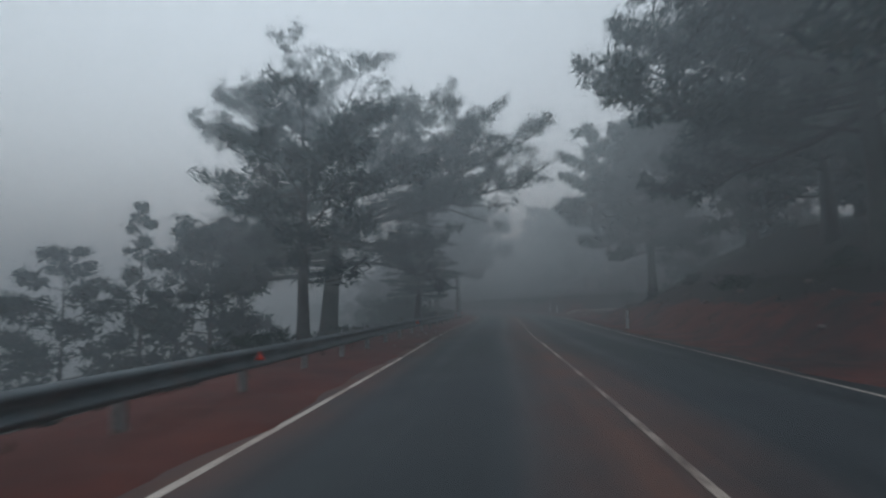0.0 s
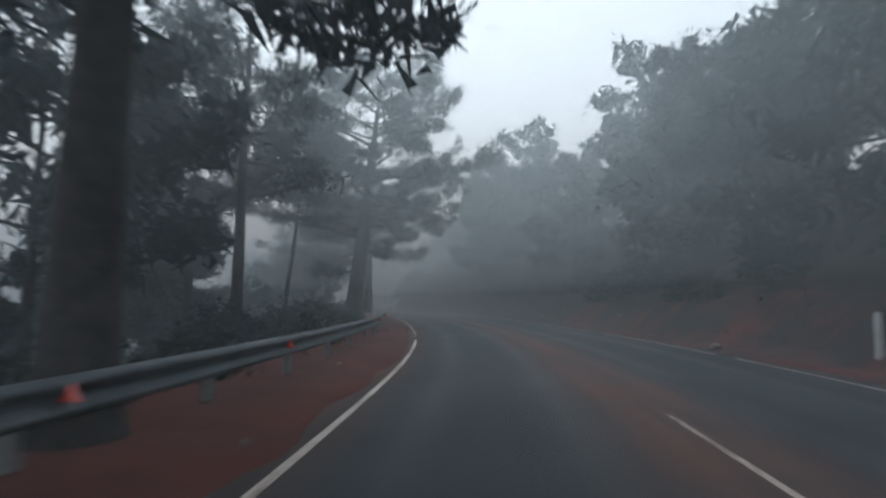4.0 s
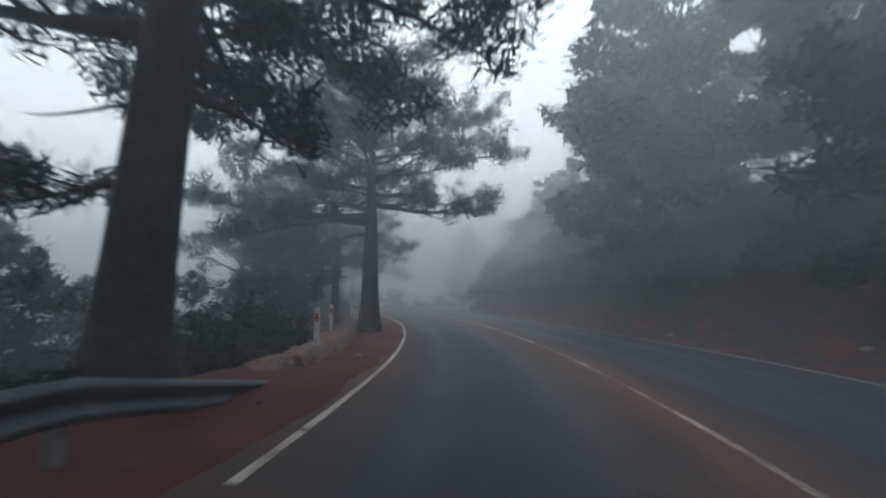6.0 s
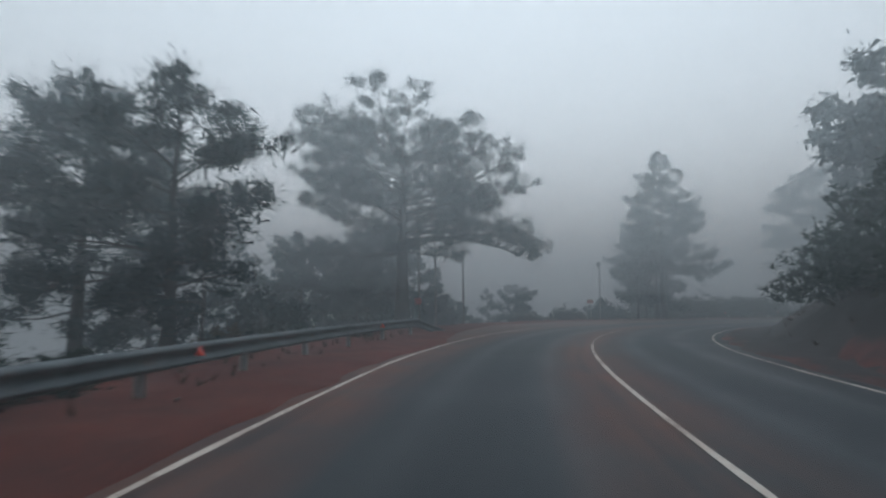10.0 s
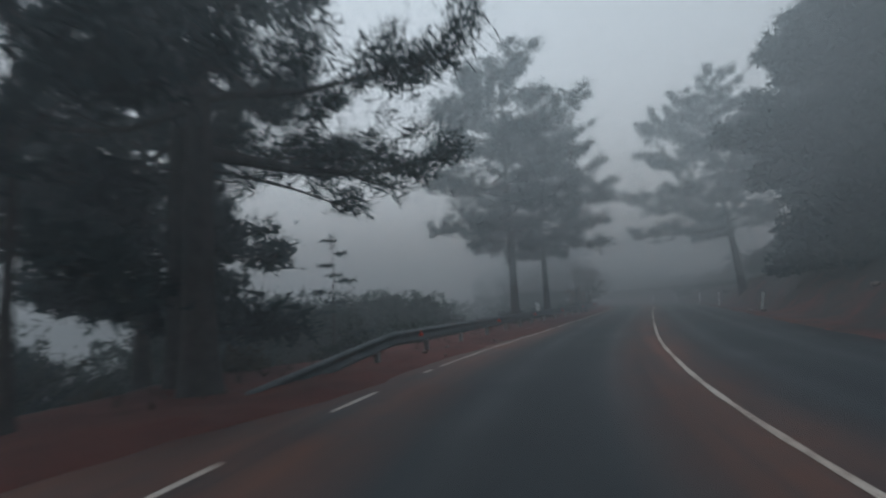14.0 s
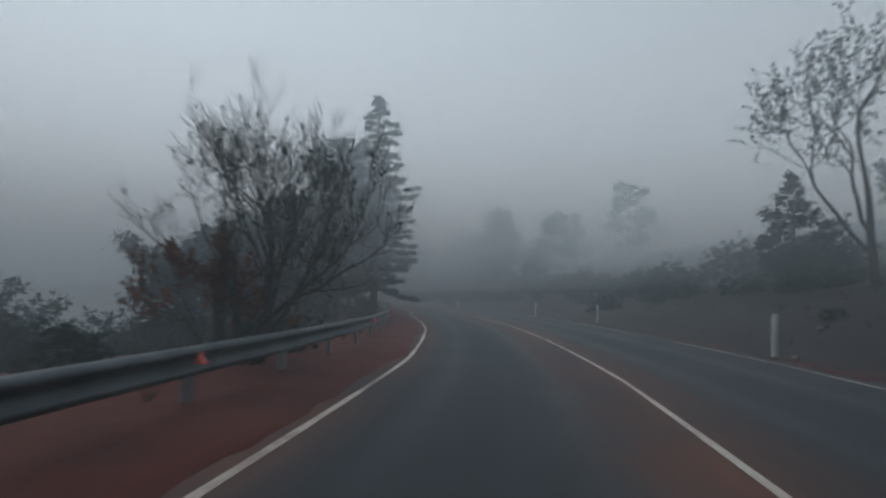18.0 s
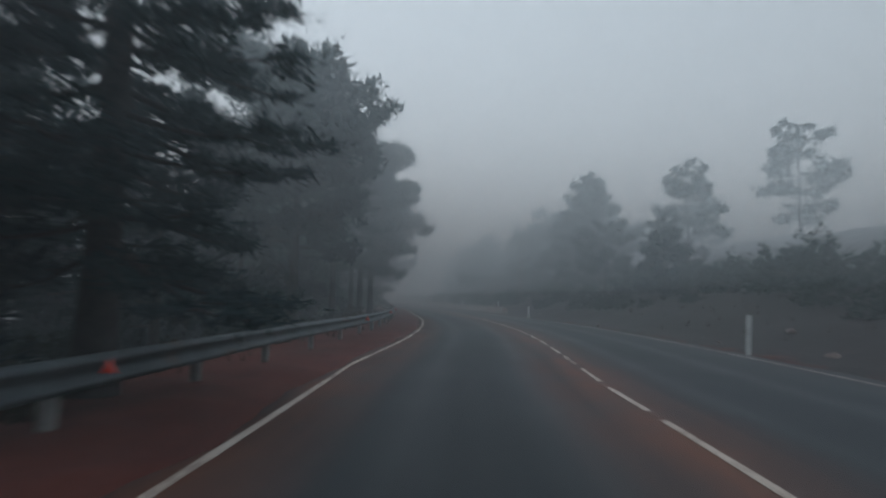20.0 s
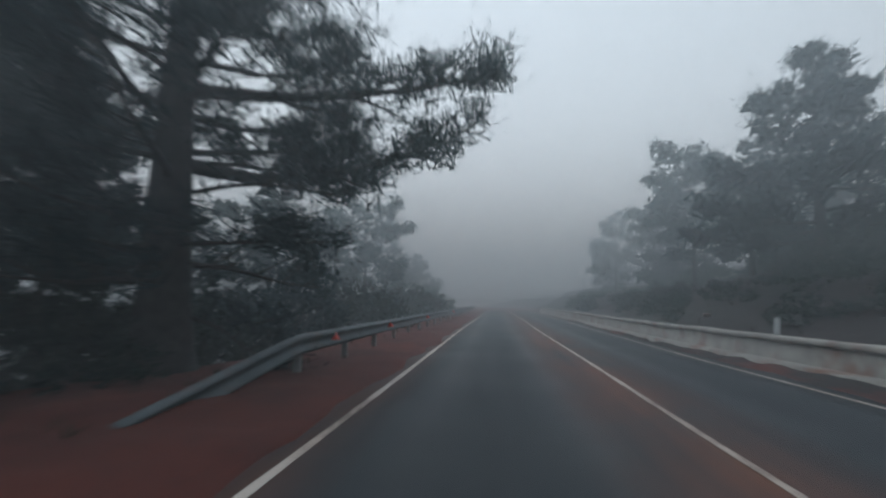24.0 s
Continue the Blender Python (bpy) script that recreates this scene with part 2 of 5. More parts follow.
# ---------- mesh helpers ----------
def mesh_of(name, verts, faces, mat, uv=None, uv_name="road", smooth=False):
    """A mesh from numpy arrays; faces: an (n, 3) or (n, 4) array, or a list of tuples. uv: one pair a vertex."""
    me = bpy.data.meshes.new(name)
    verts = np.asarray(verts, dtype=np.float32)
    if isinstance(faces, np.ndarray):
        k = faces.shape[1]
        me.vertices.add(len(verts))
        me.vertices.foreach_set("co", verts.ravel())
        me.loops.add(faces.size)
        me.loops.foreach_set("vertex_index", faces.astype(np.int32).ravel())
        me.polygons.add(len(faces))
        me.polygons.foreach_set("loop_start", np.arange(0, faces.size, k, dtype=np.int32))
        me.update(calc_edges=True)
    else:
        me.from_pydata(verts.tolist(), [], faces)
    if uv is not None:
        layer = me.uv_layers.new(name=uv_name)
        idx = np.zeros(len(me.loops), dtype=np.int32)
        me.loops.foreach_get("vertex_index", idx)
        layer.data.foreach_set("uv", np.asarray(uv, dtype=np.float32)[idx].ravel())
    if smooth:
        me.polygons.foreach_set("use_smooth", [True] * len(me.polygons))
    me.materials.append(mat)
    return me


def part(name, me, parent, label="", m=None):
    ob = new(name, me)
    ob.parent = parent
    if m is not None:
        ob.matrix_local = m
    if label:
        ob["label"] = label
    return ob


def thing(name, m, label, category, group="", kind=""):
    ob = new(name)
    ob.empty_display_size = 0.2
    ob.matrix_world = m
    return tagged(ob, label, category, group, kind)


def bm_mesh(name, bm, mat, bevel=0.0):
    if bevel:
        bmesh.ops.bevel(bm, geom=list(bm.edges), offset=bevel, segments=1, affect='EDGES')
    me = bpy.data.meshes.new(name)
    bm.to_mesh(me)
    bm.free()
    me.materials.append(mat)
    return me


def block(name, lo, hi, mat, bevel=0.01, taper=1.0):
    bm = bmesh.new()
    bmesh.ops.create_cube(bm, size=1)
    for v in bm.verts:
        k = taper if v.co.z > 0 else 1.0
        v.co = [(a + b) / 2 + c * (b - a) * (k if i < 2 else 1) for i, (a, b, c) in enumerate(zip(lo, hi, v.co))]
    return bm_mesh(name, bm, mat, bevel)


def tube_arrays(points, radii, sides=6, start=0):
    """A tapered tube along points: vertices and quads."""
    p, r = np.asarray(points, float), np.asarray(radii, float)
    t = np.gradient(p, axis=0)
    t /= np.linalg.norm(t, axis=1)[:, None] + 1e-9
    side = np.cross(t, np.where(np.abs(t[:, 2:3]) > 0.9, [[1.0, 0, 0]], [[0, 0, 1.0]]))
    side /= np.linalg.norm(side, axis=1)[:, None] + 1e-9
    up = np.cross(side, t)
    a = np.arange(sides) * 2 * np.pi / sides
    v = p[:, None] + r[:, None, None] * (np.cos(a)[None, :, None] * side[:, None] + np.sin(a)[None, :, None] * up[:, None])
    i, j = np.meshgrid(np.arange(len(p) - 1), np.arange(sides), indexing="ij")
    k = (j + 1) % sides
    f = np.stack([i * sides + j, i * sides + k, (i + 1) * sides + k, (i + 1) * sides + j], -1).reshape(-1, 4) + start
    return v.reshape(-1, 3), f


def tubes_mesh(name, tubes, mat, sides=6):
    vs, fs, n = [], [], 0
    for points, radii, *k in tubes:
        v, f = tube_arrays(points, radii, k[0] if k else sides, n)
        vs.append(v), fs.append(f)
        n += len(v)
    return mesh_of(name, np.concatenate(vs), np.concatenate(fs), mat, smooth=True)


# ---------- the road's line: metres along (s) and metres to the right of the drive line (o) ----------
ROUTE = [(-1.5, -15.9), (-0.8, -8.0), (0.0, 0.0), (0.8, 8.0), (1.5, 15.9), (2.2, 23.9), (3.0, 31.9), (3.7, 39.8), (4.4, 47.8), (4.8, 55.8), (5.0, 63.8), (4.6, 71.8), (3.6, 79.7), (2.2, 87.6), (0.2, 95.3), (-2.1, 103.0), (-5.0, 110.5), (-7.9, 117.9), (-10.5, 125.4), (-12.6, 133.2), (-13.6, 141.1), (-13.1, 149.1), (-11.1, 156.8), (-7.7, 164.0), (-3.3, 170.7), (1.5, 177.1), (6.3, 183.5), (11.1, 189.9), (15.7, 196.4), (20.2, 203.1), (24.3, 209.9), (28.1, 217.0), (31.5, 224.2), (34.8, 231.5), (37.6, 239.0), (40.0, 246.6), (42.1, 254.3), (44.2, 262.1), (46.2, 269.8), (48.2, 277.5), (50.2, 285.3), (52.2, 293.0), (54.3, 300.8), (56.3, 308.5), (58.3, 316.3), (60.3, 324.0)]
ROUTE_STEP, ROUTE_START = 8.0, -16.0


def spline(values):
    """Natural cubic spline through evenly spaced rows; returns a function of the row number."""
    y = np.asarray(values, float)
    n = len(y)
    a = np.eye(n) * 4 + np.eye(n, k=1) + np.eye(n, k=-1)
    a[0], a[-1] = np.eye(n)[0], np.eye(n)[-1]
    rhs = np.zeros_like(y)
    rhs[1:-1] = 6 * (y[2:] - 2 * y[1:-1] + y[:-2])
    m2 = np.linalg.solve(a, rhs)

    def at(q):
        q = np.asarray(q, float)
        i = np.clip(q.astype(int), 0, n - 2)
        b = (q - i)[..., None]
        c = 1 - b
        inside = c * y[i] + b * y[i + 1] + ((c ** 3 - c) * m2[i] + (b ** 3 - b) * m2[i + 1]) / 6
        first, last = (y[1] - y[0]), (y[-1] - y[-2])
        return np.where(q[..., None] < 0, y[0] + q[..., None] * first, np.where(q[..., None] > n - 1, y[-1] + (q[..., None] - n + 1) * last, inside))

    return at


route_at = spline(ROUTE)


def on_route(s, o=0.0):
    q = (np.asarray(s, float) - ROUTE_START) / ROUTE_STEP
    d = route_at(q + 0.02) - route_at(q - 0.02)
    d /= np.linalg.norm(d, axis=-1)[..., None]
    return route_at(q) + np.asarray(o, float)[..., None] * np.stack([d[..., 1], -d[..., 0]], -1)


def heading(s):
    d = on_route(s + 0.1) - on_route(s - 0.1)
    return math.degrees(math.atan2(-d[0], d[1]))


def along(rows):
    xs, ys = zip(*rows)
    return lambda s: np.interp(s, xs, ys)


line_left = along([(-20, -2.3), (27, -2.3), (40, -1.85), (55, -1.4), (75, -1.55), (95, -1.6), (105, -1.9), (118, -2.25), (132, -2.75), (147, -2.8), (158, -2.8), (168, -2.55), (180, -2.25), (200, -2.0), (216, -1.5), (226, -1.7), (240, -2.3), (256, -1.8), (268, -1.6), (290, -1.5), (360, -1.3)])
line_mid = along([(-20, 1.2), (20, 1.38), (36, 1.6), (48, 1.9), (82, 2.12), (97, 1.98), (116, 1.7), (126, 1.58), (143, 1.35), (150, 1.35), (163, 1.85), (172, 1.85), (185, 1.6), (200, 1.45), (214, 2.0), (230, 1.98), (238, 1.8), (256, 2.1), (276, 2.1), (291, 1.9), (360, 1.5)])
line_right = along([(-20, 4.3), (7, 4.5), (21, 4.8), (38, 5.3), (52, 5.6), (85, 5.8), (97, 5.7), (110, 5.2), (125, 4.9), (137, 5.0), (152, 5.5), (165, 5.9), (180, 5.4), (205, 5.3), (217, 5.8), (240, 6.2), (258, 6.05), (270, 5.6), (285, 4.9), (298, 4.5), (360, 4.3)])
apron = along([(-20, 0.16), (137, 0.16), (150, 3.4), (158, 3.2), (168, 0.4), (180, 0.16), (360, 0.16)])
fall_from = along([(-20, 2.4), (78, 2.4), (86, 1.9), (112, 2.2), (130, 4.5), (142, 6.0), (160, 5.5), (172, 3.4), (185, 3.0), (360, 2.6)])
fall_slope = along([(-20, 0.42), (60, 0.42), (84, 0.5), (120, 0.5), (140, 0.3), (165, 0.25), (185, 0.35), (250, 0.3), (285, 0.25), (360, 0.2)])
bank_high = along([(-20, 4.5), (33, 4.5), (39, 0.3), (53, 0.3), (57, 1.2), (70, 5.0), (100, 6.5), (118, 7.5), (130, 7.0), (138, 3.0), (150, 1.5), (168, 2.5), (178, 5.0), (208, 4.5), (218, 1.2), (262, 1.6), (300, 1.6), (360, 2.0)])
# the level ground of a side track that opens on the right
bank_back = along([(-20, 0.22), (36, 0.22), (41, 0.02), (53, 0.02), (58, 0.22), (360, 0.22)])
bank_rough = along([(-20, 1.0), (36, 1.0), (41, 0.1), (53, 0.1), (58, 1.0), (360, 1.0)])
bank_slope = along([(-20, 0.6), (40, 0.6), (70, 0.8), (100, 1.1), (130, 1.2), (145, 0.5), (175, 0.7), (205, 0.7), (220, 0.35), (360, 0.5)])

red_bank = along([(-20, 0.15), (45, 0.15), (60, 0.2), (90, 0.25), (125, 0.5), (165, 0.4), (178, 0.20), (208, 0.20), (218, 0.5), (360, 0.5)])

S_ALL = np.arange(-60, 361, 0.5)
P_ALL = on_route(S_ALL)


def nearest_so(xy):
    """s and o of many points."""
    xy = np.asarray(xy, float)
    out_s, out_o = np.zeros(len(xy)), np.zeros(len(xy))
    d_all = np.gradient(P_ALL, axis=0)
    d_all /= np.linalg.norm(d_all, axis=1)[:, None]
    for a in range(0, len(xy), 4000):
        q = xy[a:a + 4000]
        i = ((q[:, None, :] - P_ALL[None]) ** 2).sum(-1).argmin(1)
        v = q - P_ALL[i]
        out_s[a:a + 4000] = S_ALL[i] + (v * d_all[i]).sum(1)
        out_o[a:a + 4000] = v[:, 0] * d_all[i][:, 1] - v[:, 1] * d_all[i][:, 0]
    return out_s, out_o


def rough_field(x, y, size, seed):
    """Smooth value noise of about -1 to 1."""
    rng = np.random.RandomState(seed)
    g = rng.rand(64, 64) * 2 - 1
    u, v = np.asarray(x) / size, np.asarray(y) / size
    i, j = np.floor(u).astype(int), np.floor(v).astype(int)
    fu, fv = u - i, v - j
    fu, fv = fu * fu * (3 - 2 * fu), fv * fv * (3 - 2 * fv)
    w = lambda a, b: g[a % 64, b % 64]
    return (w(i, j) * (1 - fu) + w(i + 1, j) * fu) * (1 - fv) + (w(i, j + 1) * (1 - fu) + w(i + 1, j + 1) * fu) * fv


def ground_z(s, o, x, y):
    """Height of the bare ground beside the road: falls away on the left, rises in a cut bank on the right."""
    s, o = np.asarray(s, float), np.asarray(o, float)
    left, right = line_left(s), line_right(s)
    dl = np.maximum(left - fall_from(s) - o, 0)
    k = fall_slope(s)
    zl = -np.where(dl < 2, k * dl * dl / 4, k * (dl - 1))
    zl = np.maximum(zl, -24 - 0.02 * dl)
    dr = np.maximum(o - right - 1.3, 0)
    hb, sl = bank_high(s), bank_slope(s)
    zr = np.minimum(sl * dr * np.minimum(1, dr / 1.2), hb + bank_back(s) * np.maximum(dr - hb / sl, 0))
    zr = np.minimum(zr, 11)
    wild = np.clip((dl + dr) / 4, 0, 1)
    bumps = 0.5 * rough_field(x, y, 4.3, 3) + 0.22 * rough_field(x, y, 1.7, 4) + 0.9 * rough_field(x, y, 13.0, 5)
    return zl + zr + wild * bumps * 0.7 * np.where(o > 0, bank_rough(s), 1.0)


def ground_at(s, o):
    x, y = on_route(s, o)
    return Vector((x, y, float(ground_z(s, o, x, y))))


# ---------- setting ----------
def build_ground():
    xs = np.r_[-2500, -900, -400, -200, np.arange(-110, 131, 1.25), 200, 400, 900, 2500]
    ys = np.r_[-2500, -900, -300, -120, np.arange(-50, 381, 1.25), 460, 700, 1200, 2600]
    gx, gy = np.meshgrid(xs, ys, indexing="ij")
    x, y = gx.ravel(), gy.ravel()
    s, o = nearest_so(np.stack([x, y], 1))
    z = ground_z(s, o, x, y)
    near = (o > line_left(s) - apron(s) - 2.2) & (o < line_right(s) + 1.6) & (s > -50) & (s < 355)
    z = np.where(near, -0.35, z - 0.02)
    bare = np.clip(0.95 - np.where(o < 0, (line_left(s) - 3.0 - o) * 0.12, 0.34 + (o - line_right(s) - 1.5) * (red_bank(s) + 0.06)), 0.08, 0.9)
    n, m = len(xs), len(ys)
    i, j = np.meshgrid(np.arange(n - 1), np.arange(m - 1), indexing="ij")
    f = np.stack([i * m + j, (i + 1) * m + j, (i + 1) * m + j + 1, i * m + j + 1], -1).reshape(-1, 4)
    ob = new("ground", mesh_of("ground", np.stack([x, y, z], 1), f, SOIL, np.stack([bare, bare], 1), "bare", smooth=True))
    tagged(ob, "red forest soil with needle litter sloping beside the road", "ground", kind="structure")


def strip(name, s0, s1, step, offsets, zs, mat, uv_name="road", uv_of=None):
    """A band along the road: offsets and zs give, for arrays of s, the cross-section's points."""
    s = np.arange(s0, s1 + 1e-6, step)
    cols, uvs = [], []
    for k, o in enumerate(offsets):
        oo = o(s) if callable(o) else np.full(len(s), o)
        xy = on_route(s, oo)
        z = zs[k](s, oo, xy) if callable(zs[k]) else np.full(len(s), zs[k])
        cols.append(np.concatenate([xy, z[:, None]], 1))
        uvs.append(np.stack([oo - line_mid(s), s], 1) if uv_of is None else uv_of(s, oo))
    v, uv = np.stack(cols, 1), np.stack(uvs, 1)
    n, m = len(s), len(cols)
    i, j = np.meshgrid(np.arange(n - 1), np.arange(m - 1), indexing="ij")
    f = np.stack([i * m + j, i * m + j + 1, (i + 1) * m + j + 1, (i + 1) * m + j], -1).reshape(-1, 4)
    return mesh_of(name, v.reshape(-1, 3), f, mat, uv.reshape(-1, 2), uv_name, smooth=True)


def ragged(base, seed, amount):
    return lambda s: base(s) + amount * rough_field(s, s * 0 + seed, 1.1, seed) + 0.5 * amount * rough_field(s, s * 0 + seed, 0.37, seed + 1)


def build_road():
    l_edge = ragged(lambda s: line_left(s) - apron(s) - 0.03, 21, 0.12)
    r_edge = ragged(lambda s: line_right(s) + 0.35, 22, 0.12)
    inner = [lambda s, k=k: l_edge(s) + (r_edge(s) - l_edge(s)) * k for k in (0, 0.12, 0.3, 0.5, 0.7, 0.88, 1)]
    me = strip("road", -55, 358, 0.5, [l_edge] + inner + [r_edge], [-0.3] + [0.0] * 7 + [-0.3], ASPHALT)
    tagged(new("road", me), "damp dark asphalt mountain road with red dust streaks", "road", kind="structure")

    def verge(side):
        def hz(drop):
            def z(s, o, xy):
                w = 0.05 * rough_field(xy[:, 0], xy[:, 1], 0.8, 7) + 0.035 * rough_field(xy[:, 0], xy[:, 1], 0.33, 8)
                return ground_z(s, o, xy[:, 0], xy[:, 1]) + w + drop
            return z
        base = (lambda s, k: l_edge(s) + 0.12 - k) if side < 0 else (lambda s, k: r_edge(s) - 0.12 + k)
        steps = (0.0, 0.14, 0.4, 0.75, 1.15, 1.6, 2.1, 2.7, 3.3, 4.0)
        drops = (-0.10, 0.0, 0.035, 0.05, 0.05, 0.04, 0.03, 0.01, -0.04, -0.25)
        me = strip("verge", -55, 358, 0.4, [lambda s, k=k: base(s, k) for k in steps], [hz(d) for d in drops], SOIL, "bare", lambda s, o: np.stack([np.full(len(s), 1.05) if side < 0 else 0.64 - 0.75 * np.clip((red_bank(s) - 0.1) * 2.5, 0, 1) * np.clip((o - line_right(s)) / 1.8, 0, 1), s], 1))
        if side < 0:
            me.flip_normals()
        tagged(new("verge", me), "bare red earth verge with small stones beside the asphalt", "verge", kind="structure")
    verge(-1), verge(1)

    def marking(o, width, spans, label, mat=PAINT):
        vs, fs = [], []
        for a, b in spans:
            s = np.linspace(a, b, max(2, int((b - a) / 0.5) + 1))
            w = width / 2 + 0.008 * rough_field(s, s * 0, 0.4, 31)
            lft, rgt = on_route(s, o(s) - w), on_route(s, o(s) + w)
            k = sum(len(q) for q in vs)
            vs.append(np.concatenate([np.c_[lft, np.full(len(s), 0.004)], np.c_[rgt, np.full(len(s), 0.004)]]))
            i, n = np.arange(len(s) - 1), len(s)
            fs.append(np.stack([k + i, k + n + i, k + n + i + 1, k + i + 1], 1))
        ob = new("road_marking", mesh_of("road_marking", np.concatenate(vs), np.concatenate(fs), mat))
        tagged(ob, label, "road marking", kind="structure")
    gap = lambda a, b, on, off: [(q, min(q + on, b)) for q in np.arange(a, b, on + off)]
    marking(line_left, 0.085, [(-50, 21)] + gap(21, 36, 0.6, 1.1) + [(36.5, 40.2), (40.9, 42.0), (42.8, 70.5)] + gap(72.6, 76.4, 0.7, 0.5) + gap(77, 82, 1.4, 0.35) + [(82, 147.4)] + gap(157.4, 171, 1.3, 2.0) + [(171.5, 184), (184.6, 355)], "worn white edge line along the guardrail side of the road")
    marking(line_mid, 0.068, [(-50, 60), (79, 92), (138, 148.5), (152, 164)], "faded white line between the two lanes", FADED_PAINT)
    marking(line_mid, 0.075, [(92, 138), (164, 222), (222.5, 236)] + gap(236.5, 250, 1.6, 0.6) + [(250, 355)], "worn white line between the two lanes")
    marking(line_right, 0.062, [(-50, 23.5), (24.3, 66), (66.8, 74.5), (75.6, 77.2), (78, 128), (129, 171), (213, 222), (226, 355)], "thin worn white edge line below the bank")


build_ground()
build_road()


def build_fog():
    for low, high, mat, label in ((-60, -1.4, VALLEY_FOG, "pale fog filling the valley below the road"), (-1.398, 1.9, FOG_LOW, "thinner fog lying over road and verges"), (1.902, 4.2, FOG_MID, "grey fog among trunks and low boughs"), (4.202, FOG_TOP, FOG_HIGH, "thick pale grey mountain fog among the crowns")):
        bm = bmesh.new()
        bmesh.ops.create_cube(bm, size=1)
        for v in bm.verts:
            v.co = [(a + b) / 2 + c * (b - a) for a, b, c in zip((-560, -360, low), (600, 760, high), v.co)]
        tagged(new("fog", bm_mesh("fog", bm, mat)), label, "fog", kind="stuff")


build_fog()
# ---------- guardrails ----------
W_PROFILE = [(0.0, 0.310), (0.030, 0.318), (0.078, 0.352), (0.078, 0.392), (-0.004, 0.432), (-0.004, 0.498), (0.078, 0.538), (0.078, 0.578), (0.030, 0.612), (0.0, 0.620)]


def guardrail(s0, s1, off, ramp_in, ramp_out, reflectors, label):
    """A W-beam rail on posts from s0 to s1; its ends dip to the ground over ramp_in and ramp_out metres."""
    root = thing("guardrail", Matrix.Translation(ground_at(s0, off(s0))), label, "guardrail")
    base = root.matrix_world.translation

    def lift(s):
        k = 1.0
        if ramp_in:
            k = np.minimum(k, (np.asarray(s) - s0) / ramp_in)
        if ramp_out:
            k = np.minimum(k, (s1 - np.asarray(s)) / ramp_out)
        return -0.60 * (1 - np.clip(k, 0, 1))
    rng = np.random.RandomState(int(s0) + 100)
    n = max(1, round((s1 - s0) / 4.0))
    cuts = np.linspace(s0, s1, n + 1)
    prof = np.array(W_PROFILE + [(a - 0.007, b) for a, b in W_PROFILE[::-1]])
    for a, b in zip(cuts[:-1], cuts[1:]):
        s = np.linspace(a, min(b + 0.12, s1), 9)
        dent = 0.012 * rng.randn()
        rows = []
        for d, z in prof:
            o = off(s) + d - 0.02 + dent * np.sin((s - a) / 4 * np.pi) + 0.006 * ((s - a) / 4)
            rows.append(np.concatenate([on_route(s, o), (z + lift(s) + 0.02)[:, None]], 1))
        v = np.stack(rows, 1) - np.array(base)
        m = len(prof)
        i, j = np.meshgrid(np.arange(len(s) - 1), np.arange(m), indexing="ij")
        f = np.stack([i * m + j, (i + 1) * m + j, (i + 1) * m + (j + 1) % m, i * m + (j + 1) % m], -1).reshape(-1, 4)
        part("beam", mesh_of("beam", v.reshape(-1, 3), f, STEEL), root)
    post = block("post", (-0.05, -0.06, -0.5), (0.05, 0.06, 0.57), POST_STEEL, 0.008)
    for s in np.arange(s0 + 1.0, s1, 2.0 if s1 - s0 < 20 else 2.6):
        k = float(lift(s))
        if k < -0.35:
            continue
        p = on_route(s, off(s) - 0.09)
        part("post", post, root, "weathered steel post under the beam", Matrix.Translation(-base) @ pose(p[0], p[1], k, rng.uniform(-1.5, 1.5), rng.uniform(-1.5, 1.5), heading(s)))
    bm = bmesh.new()
    bmesh.ops.create_cone(bm, cap_ends=True, segments=3, radius1=0.095, radius2=0.06, depth=0.04)
    refl = bm_mesh("reflector", bm, REFLECTOR)
    for s in reflectors:
        p = on_route(s, off(s) + 0.075)
        part("reflector", refl, root, "red reflector on the beam", Matrix.Translation(-base) @ pose(p[0], p[1], 0.50, 90, 0, heading(s)))
    return root


rail_1 = along([(-60, -3.8), (5, -3.75), (20, -3.6), (36, -3.2), (51, -2.95), (66, -3.0), (80, -2.75), (85, -2.9)])
rail_2 = along([(114, -3.6), (119, -3.6), (125, -4.4), (132, -4.8), (144, -5.4)])
rail_3 = along([(168, -4.7), (172.5, -3.95), (180, -3.8), (188, -3.9), (195, -3.5), (208, -3.05), (220, -3.0), (240, -3.7), (256, -3.45), (270, -3.2), (279, -3.3), (282, -3.5)])
rail_4 = along([(289, -3.5), (293, -2.95), (310, -2.9), (360, -2.8)])
guardrail(-40, 84.6, rail_1, 0, 4.0, [8, 24, 42, 48, 57.5, 62, 73.3, 79.5], "long dented galvanised steel guardrail with red reflectors")
guardrail(115.6, 143.5, rail_2, 4.5, 3.0, [122, 128, 137], "bent galvanised guardrail rising out of the verge")
guardrail(168.5, 281.8, rail_3, 4.0, 2.6, [174, 181, 187.9, 194, 202, 211, 221, 229, 235, 248, 257, 264.8, 272.3, 278.5], "long curved galvanised guardrail with red reflectors")
guardrail(290.0, 352, rail_4, 3.2, 0, [295, 300, 308, 320], "galvanised guardrail starting beside a large pine")


